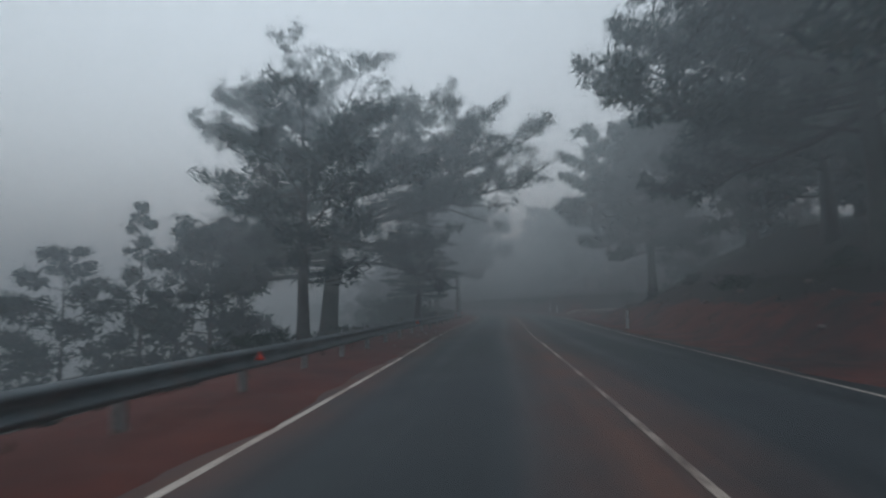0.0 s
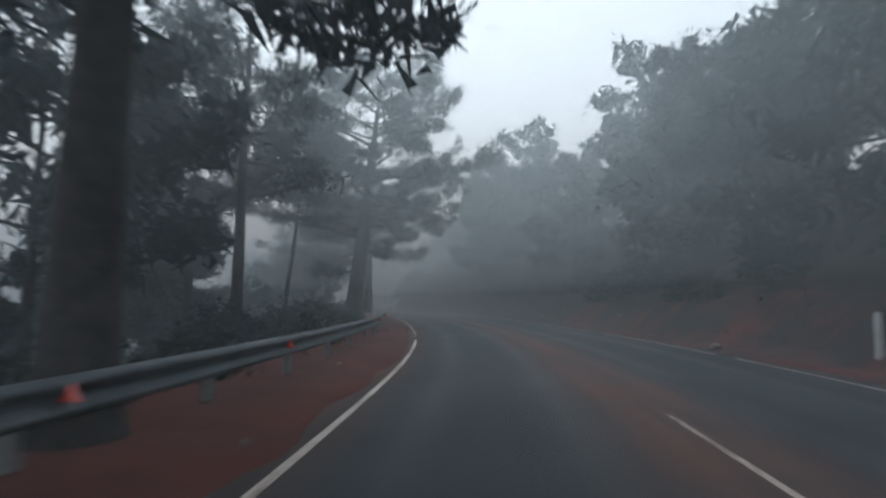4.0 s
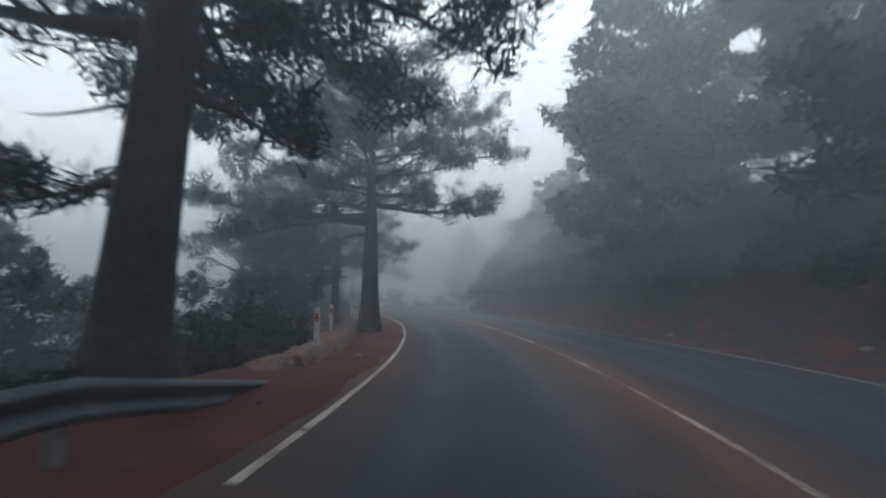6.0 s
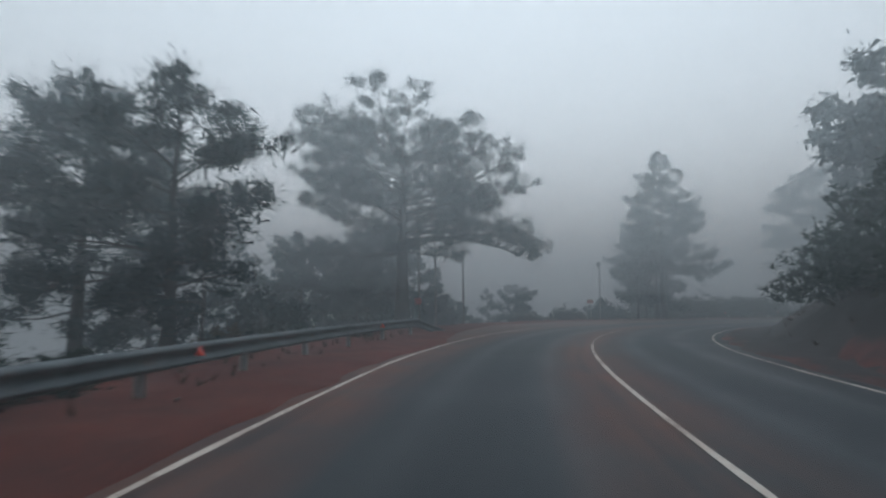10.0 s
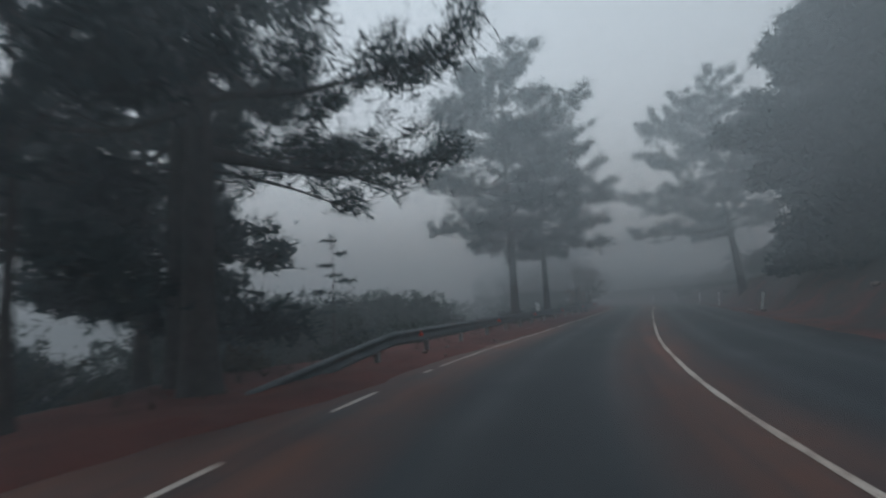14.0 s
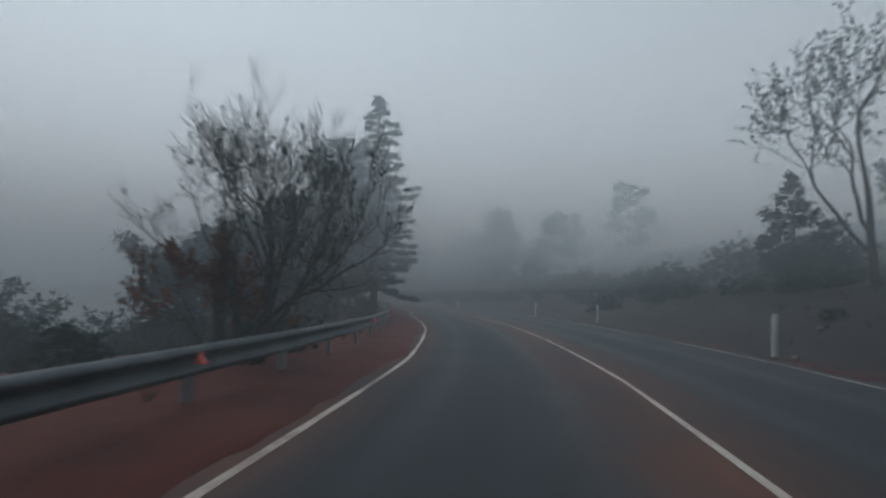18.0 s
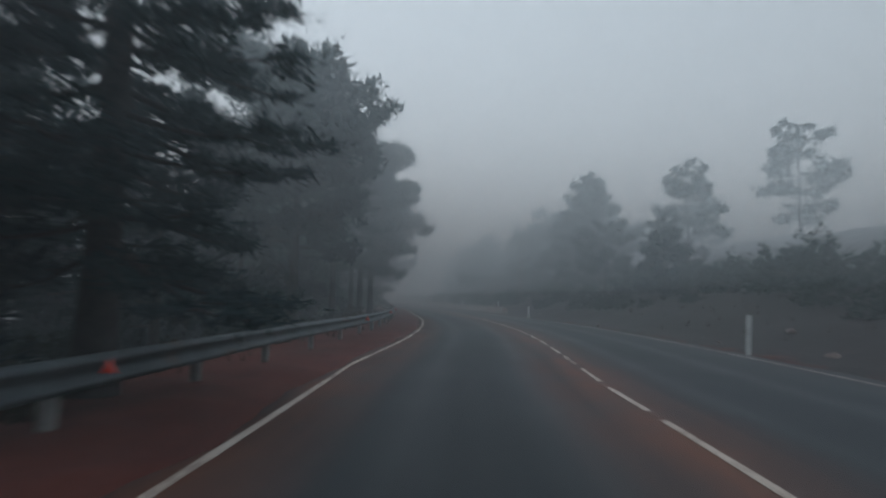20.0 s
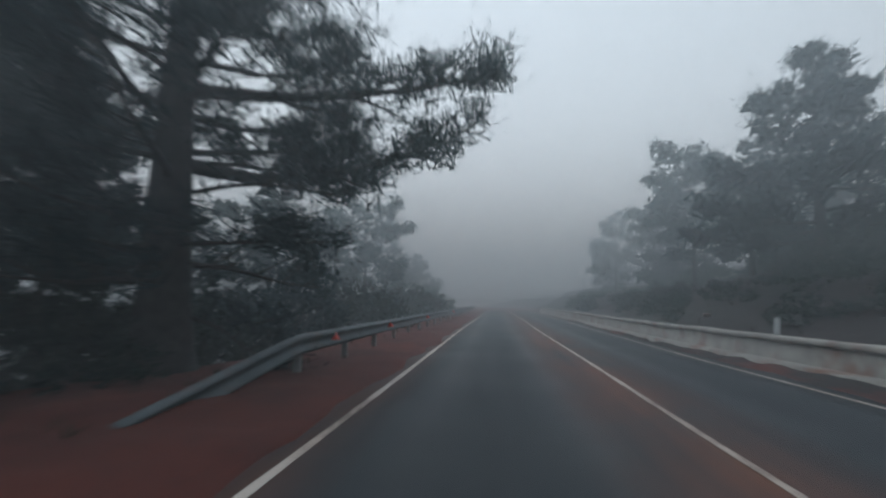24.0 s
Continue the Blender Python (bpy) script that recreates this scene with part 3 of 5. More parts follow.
# ---------- roadside posts and signs ----------
def delineator(s, o, lean, label="plain white plastic roadside marker post", tall=0.88, red=False):
    g = ground_at(s, o)
    root = thing("delineator_post", Matrix.Translation((g.x, g.y, max(g.z, 0.05))) @ pose(0, 0, 0, lean[0], lean[1], heading(s)), label, "marker post", "roadside marker posts")
    bm = bmesh.new()
    prof = [(-0.06, -0.02), (-0.04, -0.045), (0.04, -0.045), (0.06, -0.02), (0.05, 0.03), (-0.05, 0.03)]
    rings = []
    for z, k, dz in ((-0.25, 1, 0), (tall - 0.05, 1, 0), (tall, 0.85, 1)):
        rings.append([bm.verts.new((x * k, y * k, z + (0.035 * (0.03 - y) / 0.075 if dz else 0))) for x, y in prof])
    for a, b in zip(rings[:-1], rings[1:]):
        for i in range(6):
            bm.faces.new((a[i], a[(i + 1) % 6], b[(i + 1) % 6], b[i]))
    bm.faces.new(rings[-1])
    body = part("body", bm_mesh("body", bm, WHITE), root)
    wide = 0.042 if red else 0.022
    part("reflector", block("reflector", (-wide, -0.054, tall - 0.26), (wide, -0.043, tall - 0.09), RED_PAINT if red else WHITE, 0.003), body, "red reflector" if red else "pale reflector strip")
    return root


for s_, o_, lean_ in ((59.5, 7.2, (0, 1)), (64.3, 7.4, (2, -1)), (126.2, 5.5, (1, 0)), (191, 6.4, (3, 9)), (204.3, 6.0, (0, 3)), (218.2, 6.5, (1, 2)), (233.2, 7.1, (0, 0)), (244, 6.6, (1, 2)), (281.3, 6.95, (1, 1)), (298.5, 6.3, (0, 2))):
    delineator(s_, o_, lean_)
delineator(24.2, 5.65, (1, 2), "short white plastic roadside marker post", 0.76)
delineator(268, 6.2, (0, -1), "short white plastic roadside marker post", 0.68)
for s_, o_ in ((88.5, -3.2), (94.7, -3.95), (100.7, -3.75), (105.7, -4.2), (113.0, -4.4)):
    delineator(s_, o_, (0, random.Random(int(s_)).uniform(-3, 3)), "white post with a red reflector on the earth berm", 0.92, True)


berm_line = along([(85, -3.0), (91, -3.15), (95, -3.5), (99, -3.6), (105, -3.8), (108, -4.05), (113, -4.25), (118, -4.4)])


def stony_berm():
    """A low bank of earth and half-buried stones along the drop."""
    def level(high):
        def z(s, o, xy):
            end = np.clip((s - 85.6) / 0.7, 0, 1) * np.clip((114.5 - s) / 4.0, 0, 1)
            w = 0.06 * rough_field(xy[:, 0], xy[:, 1], 0.55, 41) + 0.045 * rough_field(xy[:, 0], xy[:, 1], 0.21, 42)
            return np.maximum(ground_z(s, o, xy[:, 0], xy[:, 1]), -0.12 if high > 0 else -0.7) + (high + w) * (0.25 + 0.75 * end) - 0.06 * (1 - end)
        return z
    steps = ((0.36, -0.04), (0.27, 0.10), (0.19, 0.21), (0.10, 0.265), (-0.10, 0.275), (-0.26, 0.22), (-0.6, 0.10), (-1.1, 0.02), (-1.6, -0.25))
    me = strip("berm", 85.6, 114.5, 0.16, [lambda s, k=k: berm_line(s) + k for k, h in steps], [level(h) for k, h in steps], BERM, "bare")
    me.flip_normals()
    root = new("berm", me)
    tagged(root, "low rough berm of pale stony earth along the drop", "berm", kind="structure")
    rng = np.random.RandomState(5)
    shapes = []
    for k in range(6):
        bm = bmesh.new()
        bmesh.ops.create_icosphere(bm, subdivisions=2, radius=1)
        tilt = rng.uniform(0, 6, 3)
        for v in bm.verts:
            c = v.co.copy()
            v.co = Vector((max(-0.8, min(0.8, c.x)), max(-0.85, min(0.85, c.y)), max(-0.7, min(0.7, c.z)))) * (1 + 0.13 * math.sin(3 * c.x + tilt[0]) + 0.13 * math.sin(4 * c.y + tilt[1]) + 0.1 * math.sin(5 * c.z + tilt[2]))
        shapes.append(bm_mesh("stone", bm, KERBSTONE))
    for k in range(150):
        s = rng.uniform(86.2, 112)
        o = float(berm_line(s)) + rng.normal(-0.02, 0.2)
        size = 0.035 + 0.075 * rng.rand() ** 2
        g = ground_at(s, o)
        part("stone", shapes[rng.randint(6)], root, "", pose(g.x, g.y, max(g.z, -0.12) + 0.22 - 0.5 * abs(o - float(berm_line(s))), rng.uniform(-15, 15), rng.uniform(-15, 15), heading(s) + rng.uniform(-30, 30)) @ Matrix.Diagonal((size * 0.9, size * 1.5, size * 0.8, 1)))
    g = ground_at(86.2, -2.95)
    part("stone", shapes[0], root, "pale block ending the berm", pose(g.x, g.y, 0.12, 0, 0, heading(86)) @ Matrix.Diagonal((0.26, 0.32, 0.24, 1)))


stony_berm()
def parapet(s0, s1):
    """A low cast wall with a proud cap and a pale footing along the bank."""
    mid = along([(262, 7.0), (272, 6.7), (285, 6.35), (295, 6.0), (305, 5.5), (352, 5.3)])
    wavy = lambda h: lambda s, o, xy: h + 0.018 * rough_field(s, s * 0, 2.3, 61) + 0.008 * rough_field(s, s * 0, 0.5, 62) - 0.75 * np.clip(1 - np.minimum(s - s0, s1 - s) / 0.45, 0, 1)
    ground = along([(262, 0.16), (300, 0.10), (352, 0.10)])
    root = thing("concrete_parapet", Matrix(), "low pale stained concrete parapet below the bank", "parapet", kind="structure")
    for name, sides in (("wall", ((-0.17, -0.3), (-0.16, wavy(0.50)), (0.16, wavy(0.50)), (0.17, -0.3))),
                        ("cap", ((-0.15, wavy(0.48)), (-0.20, wavy(0.50)), (-0.195, wavy(0.575)), (-0.16, wavy(0.60)), (0.16, wavy(0.60)), (0.195, wavy(0.575)), (0.20, wavy(0.50)), (0.15, wavy(0.48)))),
                        ("footing", ((-0.42, -0.3), (-0.41, lambda s, o, xy: ground(s)), (-0.15, lambda s, o, xy: ground(s) + 0.03)))):
        me = strip(name, s0, s1, 0.4, [lambda s, k=k: mid(s) + k for k, h in sides], [h for k, h in sides], CONCRETE)
        part(name, me, root)


parapet(276.5, 352)


def track_wall():
    """A low weathered wall along the far edge of the side track that leaves the road at a right angle."""
    o = np.arange(6.9, 19.0, 0.35)
    s = 52.3 + 0.10 * (o - 7)
    h = 0.62 + 0.03 * rough_field(o, s, 1.7, 51) + 0.02 * rough_field(o, s, 0.45, 52) - 0.3 * np.clip((8.0 - o) / 1.1, 0, 1)
    rows = [np.c_[on_route(s + ds, o), np.where(up, h, -0.4)] for ds, up in ((-0.30, 0), (-0.22, 1), (0.0, 1), (0.20, 1), (0.24, 0))]
    v, n, m = np.stack(rows, 1).reshape(-1, 3), len(o), len(rows)
    i, j = np.meshgrid(np.arange(n - 1), np.arange(m - 1), indexing="ij")
    f = np.stack([i * m + j, (i + 1) * m + j, (i + 1) * m + j + 1, i * m + j + 1], -1).reshape(-1, 4)
    tagged(new("track_wall", mesh_of("track_wall", v, f, KERBSTONE)), "pale low wall beside a side track", "wall", kind="structure")


track_wall()


def round_bar(name, points, radii, mat, sides=10):
    return tubes_mesh(name, [(points, radii, sides)], mat)


def pole_thing(name, s, o, high, r, mat, label, category, group=""):
    root = thing(name, Matrix.Translation(ground_at(s, o)) @ pose(0, 0, 0, 0.6, -0.8, heading(s)), label, category, group)
    z = np.linspace(-0.6, high, 8)
    part("pole", round_bar("pole", np.c_[0 * z, 0 * z, z], np.linspace(r, r * 0.75, 8), mat), root)
    part("cap", round_bar("cap", [(0, 0, high - 0.01), (0, 0, high + 0.02), (0, 0, high + 0.03)], [r * 0.8, r * 0.7, 0.005], mat), root)
    return root


p = pole_thing("utility_pole", 151.0, -12.4, 8.5, 0.10, TIMBER, "weathered timber utility pole with a small red plate", "utility pole", "utility poles")
part("plate", block("plate", (-0.26, -0.14, 2.05), (0.26, -0.10, 2.45), RED_PAINT, 0.01), p, "small red plate")
pole_thing("utility_pole", 155.2, -12.7, 7.0, 0.08, TIMBER, "slender weathered timber utility pole among young pines", "utility pole", "utility poles")
pole_thing("utility_pole", 153.6, -13.6, 7.6, 0.10, TIMBER, "slender weathered timber utility pole among young pines", "utility pole", "utility poles")
pole_thing("utility_pole", 282.2, 9.4, 6.2, 0.13, TIMBER, "dark timber utility pole standing on the bank", "utility pole")
pole_thing("fence_post", 166.2, -13.6, 1.9, 0.05, TIMBER, "thin dark fence post at the drop", "fence post")


def board_sign():
    root = thing("board_sign", Matrix.Translation(ground_at(164.8, -9.5)) @ pose(0, 0, 0, 0, 0, heading(164.8)), "faded orange-red board sign on a thin steel post", "sign")
    part("post", round_bar("post", [(0, 0, -0.6), (0, 0, 2.0)], [0.03, 0.03], POST_STEEL), root)
    part("board", block("board", (-0.33, -0.055, 1.72), (0.33, -0.032, 2.02), SIGN_BACK, 0.006), root)
    for x in (-0.3, 0.3):
        part("bracket", block("bracket", (x * 0.5 - 0.02, -0.033, 1.84), (x * 0.5 + 0.02, 0.035, 1.88), POST_STEEL, 0.003), root)


def traffic_mirror():
    root = thing("traffic_mirror", Matrix.Translation(ground_at(166.6, -10.2)) @ pose(0, 0, 0, 0, 0, heading(166.6)), "round traffic mirror on a tall thin pole", "traffic mirror")
    part("pole", round_bar("pole", [(0, 0, -0.7), (0, 0, 2.5), (0, 0, 5.3)], [0.045, 0.045, 0.04], POST_STEEL), root)
    a = np.linspace(0, 2 * np.pi, 25)
    part("rim", round_bar("rim", np.c_[0.24 * np.cos(a), 0 * a - 0.09, 5.45 + 0.24 * np.sin(a)], np.full(25, 0.022), POST_STEEL, 6), root)
    bm = bmesh.new()
    bmesh.ops.create_uvsphere(bm, u_segments=20, v_segments=10, radius=0.235)
    for v in bm.verts:
        v.co = (v.co.x, v.co.y * 0.22 - 0.08, v.co.z + 5.45)
    part("dish", bm_mesh("dish", bm, STEEL), root, "domed dish of the mirror")
    part("bracket", block("bracket", (-0.05, -0.06, 5.15), (0.05, 0.03, 5.25), POST_STEEL, 0.005), root)


def white_board():
    root = thing("marker_board", Matrix.Translation(ground_at(191.25, -4.3)) @ pose(0, 0, 0, 0, -3, heading(191.25)), "small white marker board with faded bars behind the guardrail", "sign")
    part("post", round_bar("post", [(0, 0, -0.5), (0, 0, 0.85)], [0.025, 0.025], POST_STEEL), root)
    bm = bmesh.new()
    top = [(-0.10, 0.60), (0.11, 0.58), (0.10, 0.98), (-0.01, 1.05), (-0.11, 1.07)]
    f = bm.faces.new([bm.verts.new((x, -0.035, z)) for x, z in top])
    bmesh.ops.solidify(bm, geom=[f], thickness=0.02)
    board = part("board", bm_mesh("board", bm, BOARD_WHITE), root)
    for k in range(2):
        part("bar", block("bar", (-0.07, -0.041, 0.70 + 0.08 * k), (0.06 - 0.02 * k, -0.036, 0.725 + 0.08 * k), CONCRETE, 0), board, "faded bar of lettering")


def lattice_mast():
    g = ground_at(48, -6.7)
    root = thing("lattice_mast", Matrix.Translation((g.x, g.y, g.z)) @ pose(0, 0, 0, 0, 0, 20), "grey steel lattice mast standing behind the guardrail", "mast")
    top, w0, w1 = 10.2 - g.z, 0.46, 0.13
    at = lambda c, z: (c[0] * (w0 + (w1 - w0) * z / top), c[1] * (w0 + (w1 - w0) * z / top), z)
    corners = [(-1, -1), (1, -1), (1, 1), (-1, 1)]
    for c in corners:
        part("leg", round_bar("leg", [at(c, -0.4), at(c, top / 2), at(c, top)], [0.04, 0.035, 0.03], STEEL, 5), root)
    levels = np.linspace(0.2, top, 15)
    for a, b in zip(levels[:-1], levels[1:]):
        for k in range(4):
            c, d = corners[k], corners[(k + 1) % 4]
            part("brace", round_bar("brace", [at(c, a), at(d, b)], [0.02, 0.02], STEEL, 4), root)
            part("rung", round_bar("rung", [at(c, b), at(d, b)], [0.018, 0.018], STEEL, 4), root)
    part("arm", block("arm", (0.2, -0.05, top * 0.42), (1.0, 0.05, top * 0.42 + 0.09), STEEL, 0.01), root)
    part("head", block("head", (-0.16, -0.16, top - 0.1), (0.16, 0.16, top + 0.25), STEEL, 0.02), root)


board_sign(), traffic_mirror(), white_board(), lattice_mast()


# ---------- trees ----------
def unit(v):
    return v / (np.linalg.norm(v, axis=-1)[..., None] + 1e-9)


def blades(centres, outward, rng, per, length, width, spread, lift=0.25):
    """Needle tufts: per thin triangles round each centre, fanning out and up."""
    c = np.repeat(centres, per, 0)
    d = unit(rng.randn(len(c), 3) * spread + np.repeat(outward, per, 0) * 0.8 + [0, 0, lift])
    ln = length * rng.uniform(0.6, 1.2, (len(c), 1))
    side = unit(np.cross(d, rng.randn(len(c), 3))) * (width * rng.uniform(0.7, 1.3, (len(c), 1)))
    tip = c + d * ln
    v = np.stack([c - side * 0.5, c + side * 0.5, tip], 1).reshape(-1, 3)
    return v


def blades_mesh(name, v, mat):
    return mesh_of(name, v, np.arange(len(v)).reshape(-1, 3), mat)


SHAPES = {
    "umbrella": [(0, 0.55), (0.15, 0.85), (0.4, 1.0), (0.7, 0.9), (0.9, 0.6), (1, 0.25)],
    "round": [(0, 0.5), (0.2, 0.9), (0.45, 1.0), (0.75, 0.75), (1, 0.15)],
    "cone": [(0, 1.0), (0.25, 0.9), (0.6, 0.5), (0.85, 0.22), (1, 0.06)],
    "spire": [(0, 0.9), (0.15, 1.0), (0.5, 0.8), (0.75, 0.5), (0.92, 0.2), (1, 0.03)],
    "column": [(0, 0.7), (0.2, 1.0), (0.5, 0.85), (0.8, 0.65), (1, 0.25)],
}


def limb_line(start, az, ln, rise, droop, wiggle, rng, n=9):
    """A limb that wanders: its slope runs from rise - 2 droop to rise + 2 droop, its heading drifts."""
    u = (np.arange(n - 1) + 0.5) / (n - 1)
    head = az + np.cumsum(rng.randn(n - 1)) * wiggle * 1.6
    slope = rise - 2 * droop * (1 - 2 * u) + np.cumsum(rng.randn(n - 1)) * wiggle * 0.9
    step = ln / (n - 1)
    d = np.c_[np.cos(head), np.sin(head), slope] * step / np.sqrt(1 + 0.4 * slope ** 2)[:, None]
    return np.concatenate([[start], start + np.cumsum(d, 0)])


def along_line(line, u):
    q = np.linspace(0, 1, len(line))
    return np.array([np.interp(u, q, line[:, c]) for c in range(3)])


def pads(centres, outward, size, flat, rng, outer, length, width, core, broad, lift):
    """Brush-like clumps: thin needles standing out of a shell round each centre, broader sprays inside it."""
    k = len(centres)
    c, r = np.repeat(centres, outer, 0), np.repeat(size, outer)[:, None]
    nrm = unit(rng.randn(k * outer, 3) + np.repeat(outward, outer, 0) * 0.6 + [0, 0, lift])
    way = np.repeat(outward, outer, 0)
    base = c + nrm * r * [1, 1, flat] * np.abs(rng.normal(0.0, 0.62, (k * outer, 1))) + way * r * rng.uniform(-0.6, 0.3, (k * outer, 1))
    d = unit(nrm * [1, 1, 0.4 + 0.6 * flat] + rng.randn(k * outer, 3) * 0.35 + np.repeat(outward, outer, 0) * 0.5 + [0, 0, lift * 0.7])
    ln = length * rng.uniform(0.6, 1.15, (k * outer, 1))
    side = unit(np.cross(d, rng.randn(k * outer, 3))) * (width * rng.uniform(0.7, 1.3, (k * outer, 1)))
    thin = np.stack([base - side * 0.5, base + side * 0.5, base + d * ln], 1).reshape(-1, 3)
    c, r = np.repeat(centres, core, 0), np.repeat(size, core)[:, None]
    p = c + np.clip(rng.randn(k * core, 3), -1.2, 1.2) * r * 0.42 * [1, 1, flat] + np.repeat(outward, core, 0) * r * rng.uniform(-0.6, 0.2, (k * core, 1))
    d = unit(rng.randn(k * core, 3) * [1, 1, 0.3 + 0.7 * flat])
    side = unit(np.cross(d, rng.randn(k * core, 3) * [1, 1, 1] + [0, 0, 0.8])) * broad * 0.5
    long = d * (0.3 * length + 0.5 * r)
    thick = np.stack([p - long * 0.5 - side, p - long * 0.5 + side, p + long], 1).reshape(-1, 3)
    return np.concatenate([thin, thick])


def conifer(seed, high, r, base, radius, shape="round", limbs=22, kind="pine", lean=(0, 0), density=1.0, special=(), needle=NEEDLE, bark=BARK, bend=0.15, detail="mid"):
    """Trunk-and-limbs mesh and crown mesh of one conifer standing at the origin."""
    rng = np.random.RandomState(seed)
    zt = np.linspace(-1.2, high * 0.98, 16)
    k = np.clip(zt / high, 0, 1)
    sway = np.c_[np.cumsum(rng.randn(16)), np.cumsum(rng.randn(16))] * bend * 0.14
    sway -= np.outer(k, sway[-1] * 0.5)
    axis = np.c_[sway[:, 0] * k + lean[0] * k * high, sway[:, 1] * k + lean[1] * k * high, zt]
    rad = r * (1 - 0.93 * k ** 1.1) + r * 0.55 * np.exp(-np.clip(zt + 0.1, 0, 9) * 2.2)
    tubes = [(axis, rad, 11)]
    trunk_at = lambda z: np.array([np.interp(z, zt, axis[:, 0]), np.interp(z, zt, axis[:, 1]), z])
    prof_x, prof_y = zip(*SHAPES[shape])
    pine = kind == "pine"
    cs, outs, sizes, specs = [], [], [], []
    for i in range(limbs):
        f = (i + rng.uniform(0, 0.9)) / limbs
        z = base + (high - base) * (f ** 0.95) * 0.97
        ln = radius * np.interp(f, prof_x, prof_y) * rng.uniform(0.62, 1.15)
        az = i * 2.4 + rng.uniform(-0.5, 0.5)
        if pine:
            rise, droop = -0.02 + 0.62 * f + rng.uniform(-0.15, 0.15), rng.uniform(-0.14, 0.12)
        elif kind == "cedar":
            rise, droop = rng.uniform(-0.08, 0.10), -0.05
        else:
            rise, droop = -0.24 + 0.55 * f, 0.14
        specs.append((z, az, ln, rise, droop, 1.0))
    for sp in special:
        specs.append((*sp[:5], 1.35 if len(sp) == 5 else 1.0))
    pad, flat = {"pine": (0.44, 0.92), "cedar": (0.36, 0.30), "fir": (0.28, 0.5)}[kind]
    pad *= {"close": 0.95, "near": 1.0, "mid": 1.2, "far": 1.75}[detail]
    dead = len(specs) - sum(len(sp) > 5 for sp in special)
    for i, (z, az, ln, rise, droop, fat) in enumerate(specs):
        line = limb_line(trunk_at(z), az, ln, rise, droop, (0.055 if fat > 1 else 0.09) if pine else 0.035, rng)
        r0 = min(0.42 * r * (1.15 - z / high), 0.022 + 0.012 * ln * fat) * fat
        step = {"close": 1, "near": 1, "mid": 2, "far": 4}[detail]
        tubes.append((line[::step], np.linspace(r0, 0.010, len(line[::step])), 5 if step == 1 else 4))
        if i >= dead:
            continue
        small = np.clip(0.35 + ln / 2.6, 0.4, 1.0)
        n2 = max(2, int(ln * (2.7 if pine else 2.4) * (1.25 if fat > 1 else 0.78 if detail == "far" else 1.0)))
        for j in range(n2):
            u = (0.22 if pine else 0.12) + (0.78 if pine else 0.88) * (j + rng.rand()) / n2
            q = along_line(line, u)
            l2 = (ln * (0.44 if kind != "fir" else 0.3) * (1.08 - u * 0.8) * rng.uniform(0.5, 1.2) + 0.22) * (0.75 + 0.25 * small)
            a2 = az + (1 if j % 2 else -1) * rng.uniform(0.45, 1.2)
            twig = limb_line(q, a2, l2, rng.uniform(-0.05, 0.8) if pine else rng.uniform(-0.08, 0.08), rng.uniform(-0.05, 0.15) if pine else 0.03, 0.16 if pine else 0.06, rng, 5)
            if detail in ("close", "near"):
                tubes.append((twig, np.linspace(max(0.014, r0 * 0.32), 0.006, 5), 4))
            elif detail == "mid":
                tubes.append((twig[::2], np.linspace(max(0.014, r0 * 0.32), 0.006, 3), 3))
            side = 1
            for v in ((0.4, 0.7, 1.0) if l2 > 0.7 else (0.6, 1.0)):
                p, out = along_line(twig, v), unit(twig[-1] - twig[0])
                if pine and v < 1:
                    side = -side
                    a3 = a2 + side * rng.uniform(0.5, 1.1)
                    end = p + np.array([math.cos(a3), math.sin(a3), rng.uniform(-0.1, 0.5)]) * min(0.5, 0.3 * l2) * rng.uniform(0.6, 1.2)
                    if detail in ("close", "near"):
                        tubes.append((np.array([p, end]), [0.009, 0.005], 3))
                    p, out = end, unit(end - p)
                cs.append(p)
                outs.append(out)
                sizes.append(pad * small * rng.uniform(0.75, 1.2))
        cs.append(line[-1])
        outs.append(unit(line[-1] - line[-2]))
        sizes.append(pad * small)
    for q in (0.93, 0.97, 1.0):
        cs.append(trunk_at(high * 0.98 * q))
        outs.append(np.array([0, 0, 1.0]))
        sizes.append(pad * 0.45)
    cs, outs, sizes = np.array(cs), np.array(outs), np.array(sizes)
    outer, length, width, core, broad = {"close": (52, 0.18, 0.018, 16, 0.045), "near": (36, 0.20, 0.025, 12, 0.072), "mid": (18, 0.26, 0.044, 9, 0.16), "far": (8, 0.36, 0.080, 7, 0.27)}[detail]
    if not pine:
        outer, length, width, broad = int(outer * 0.9), length * 0.8, width, broad * 0.7
    v = pads(cs, outs, sizes, flat, rng, max(4, int(round(outer * density))), length, width, max(2, int(round(core * density))), broad, 0.4 if pine else 0.05)
    return tubes_mesh("trunk", tubes, bark), blades_mesh("crown", v, needle)


def plant(meshes, s, o, turn, label, category="pine tree", group="roadside pines", size=1.0, name="pine_tree", sink=0.0):
    g = ground_at(s, o)
    root = thing(name, Matrix.Translation((g.x, g.y, g.z - sink)) @ pose(0, 0, 0, 0, 0, turn) @ Matrix.Scale(size, 4), label, category, group)
    for nm, me in zip(("trunk", "crown"), meshes):
        part(nm, me, root)
    return root


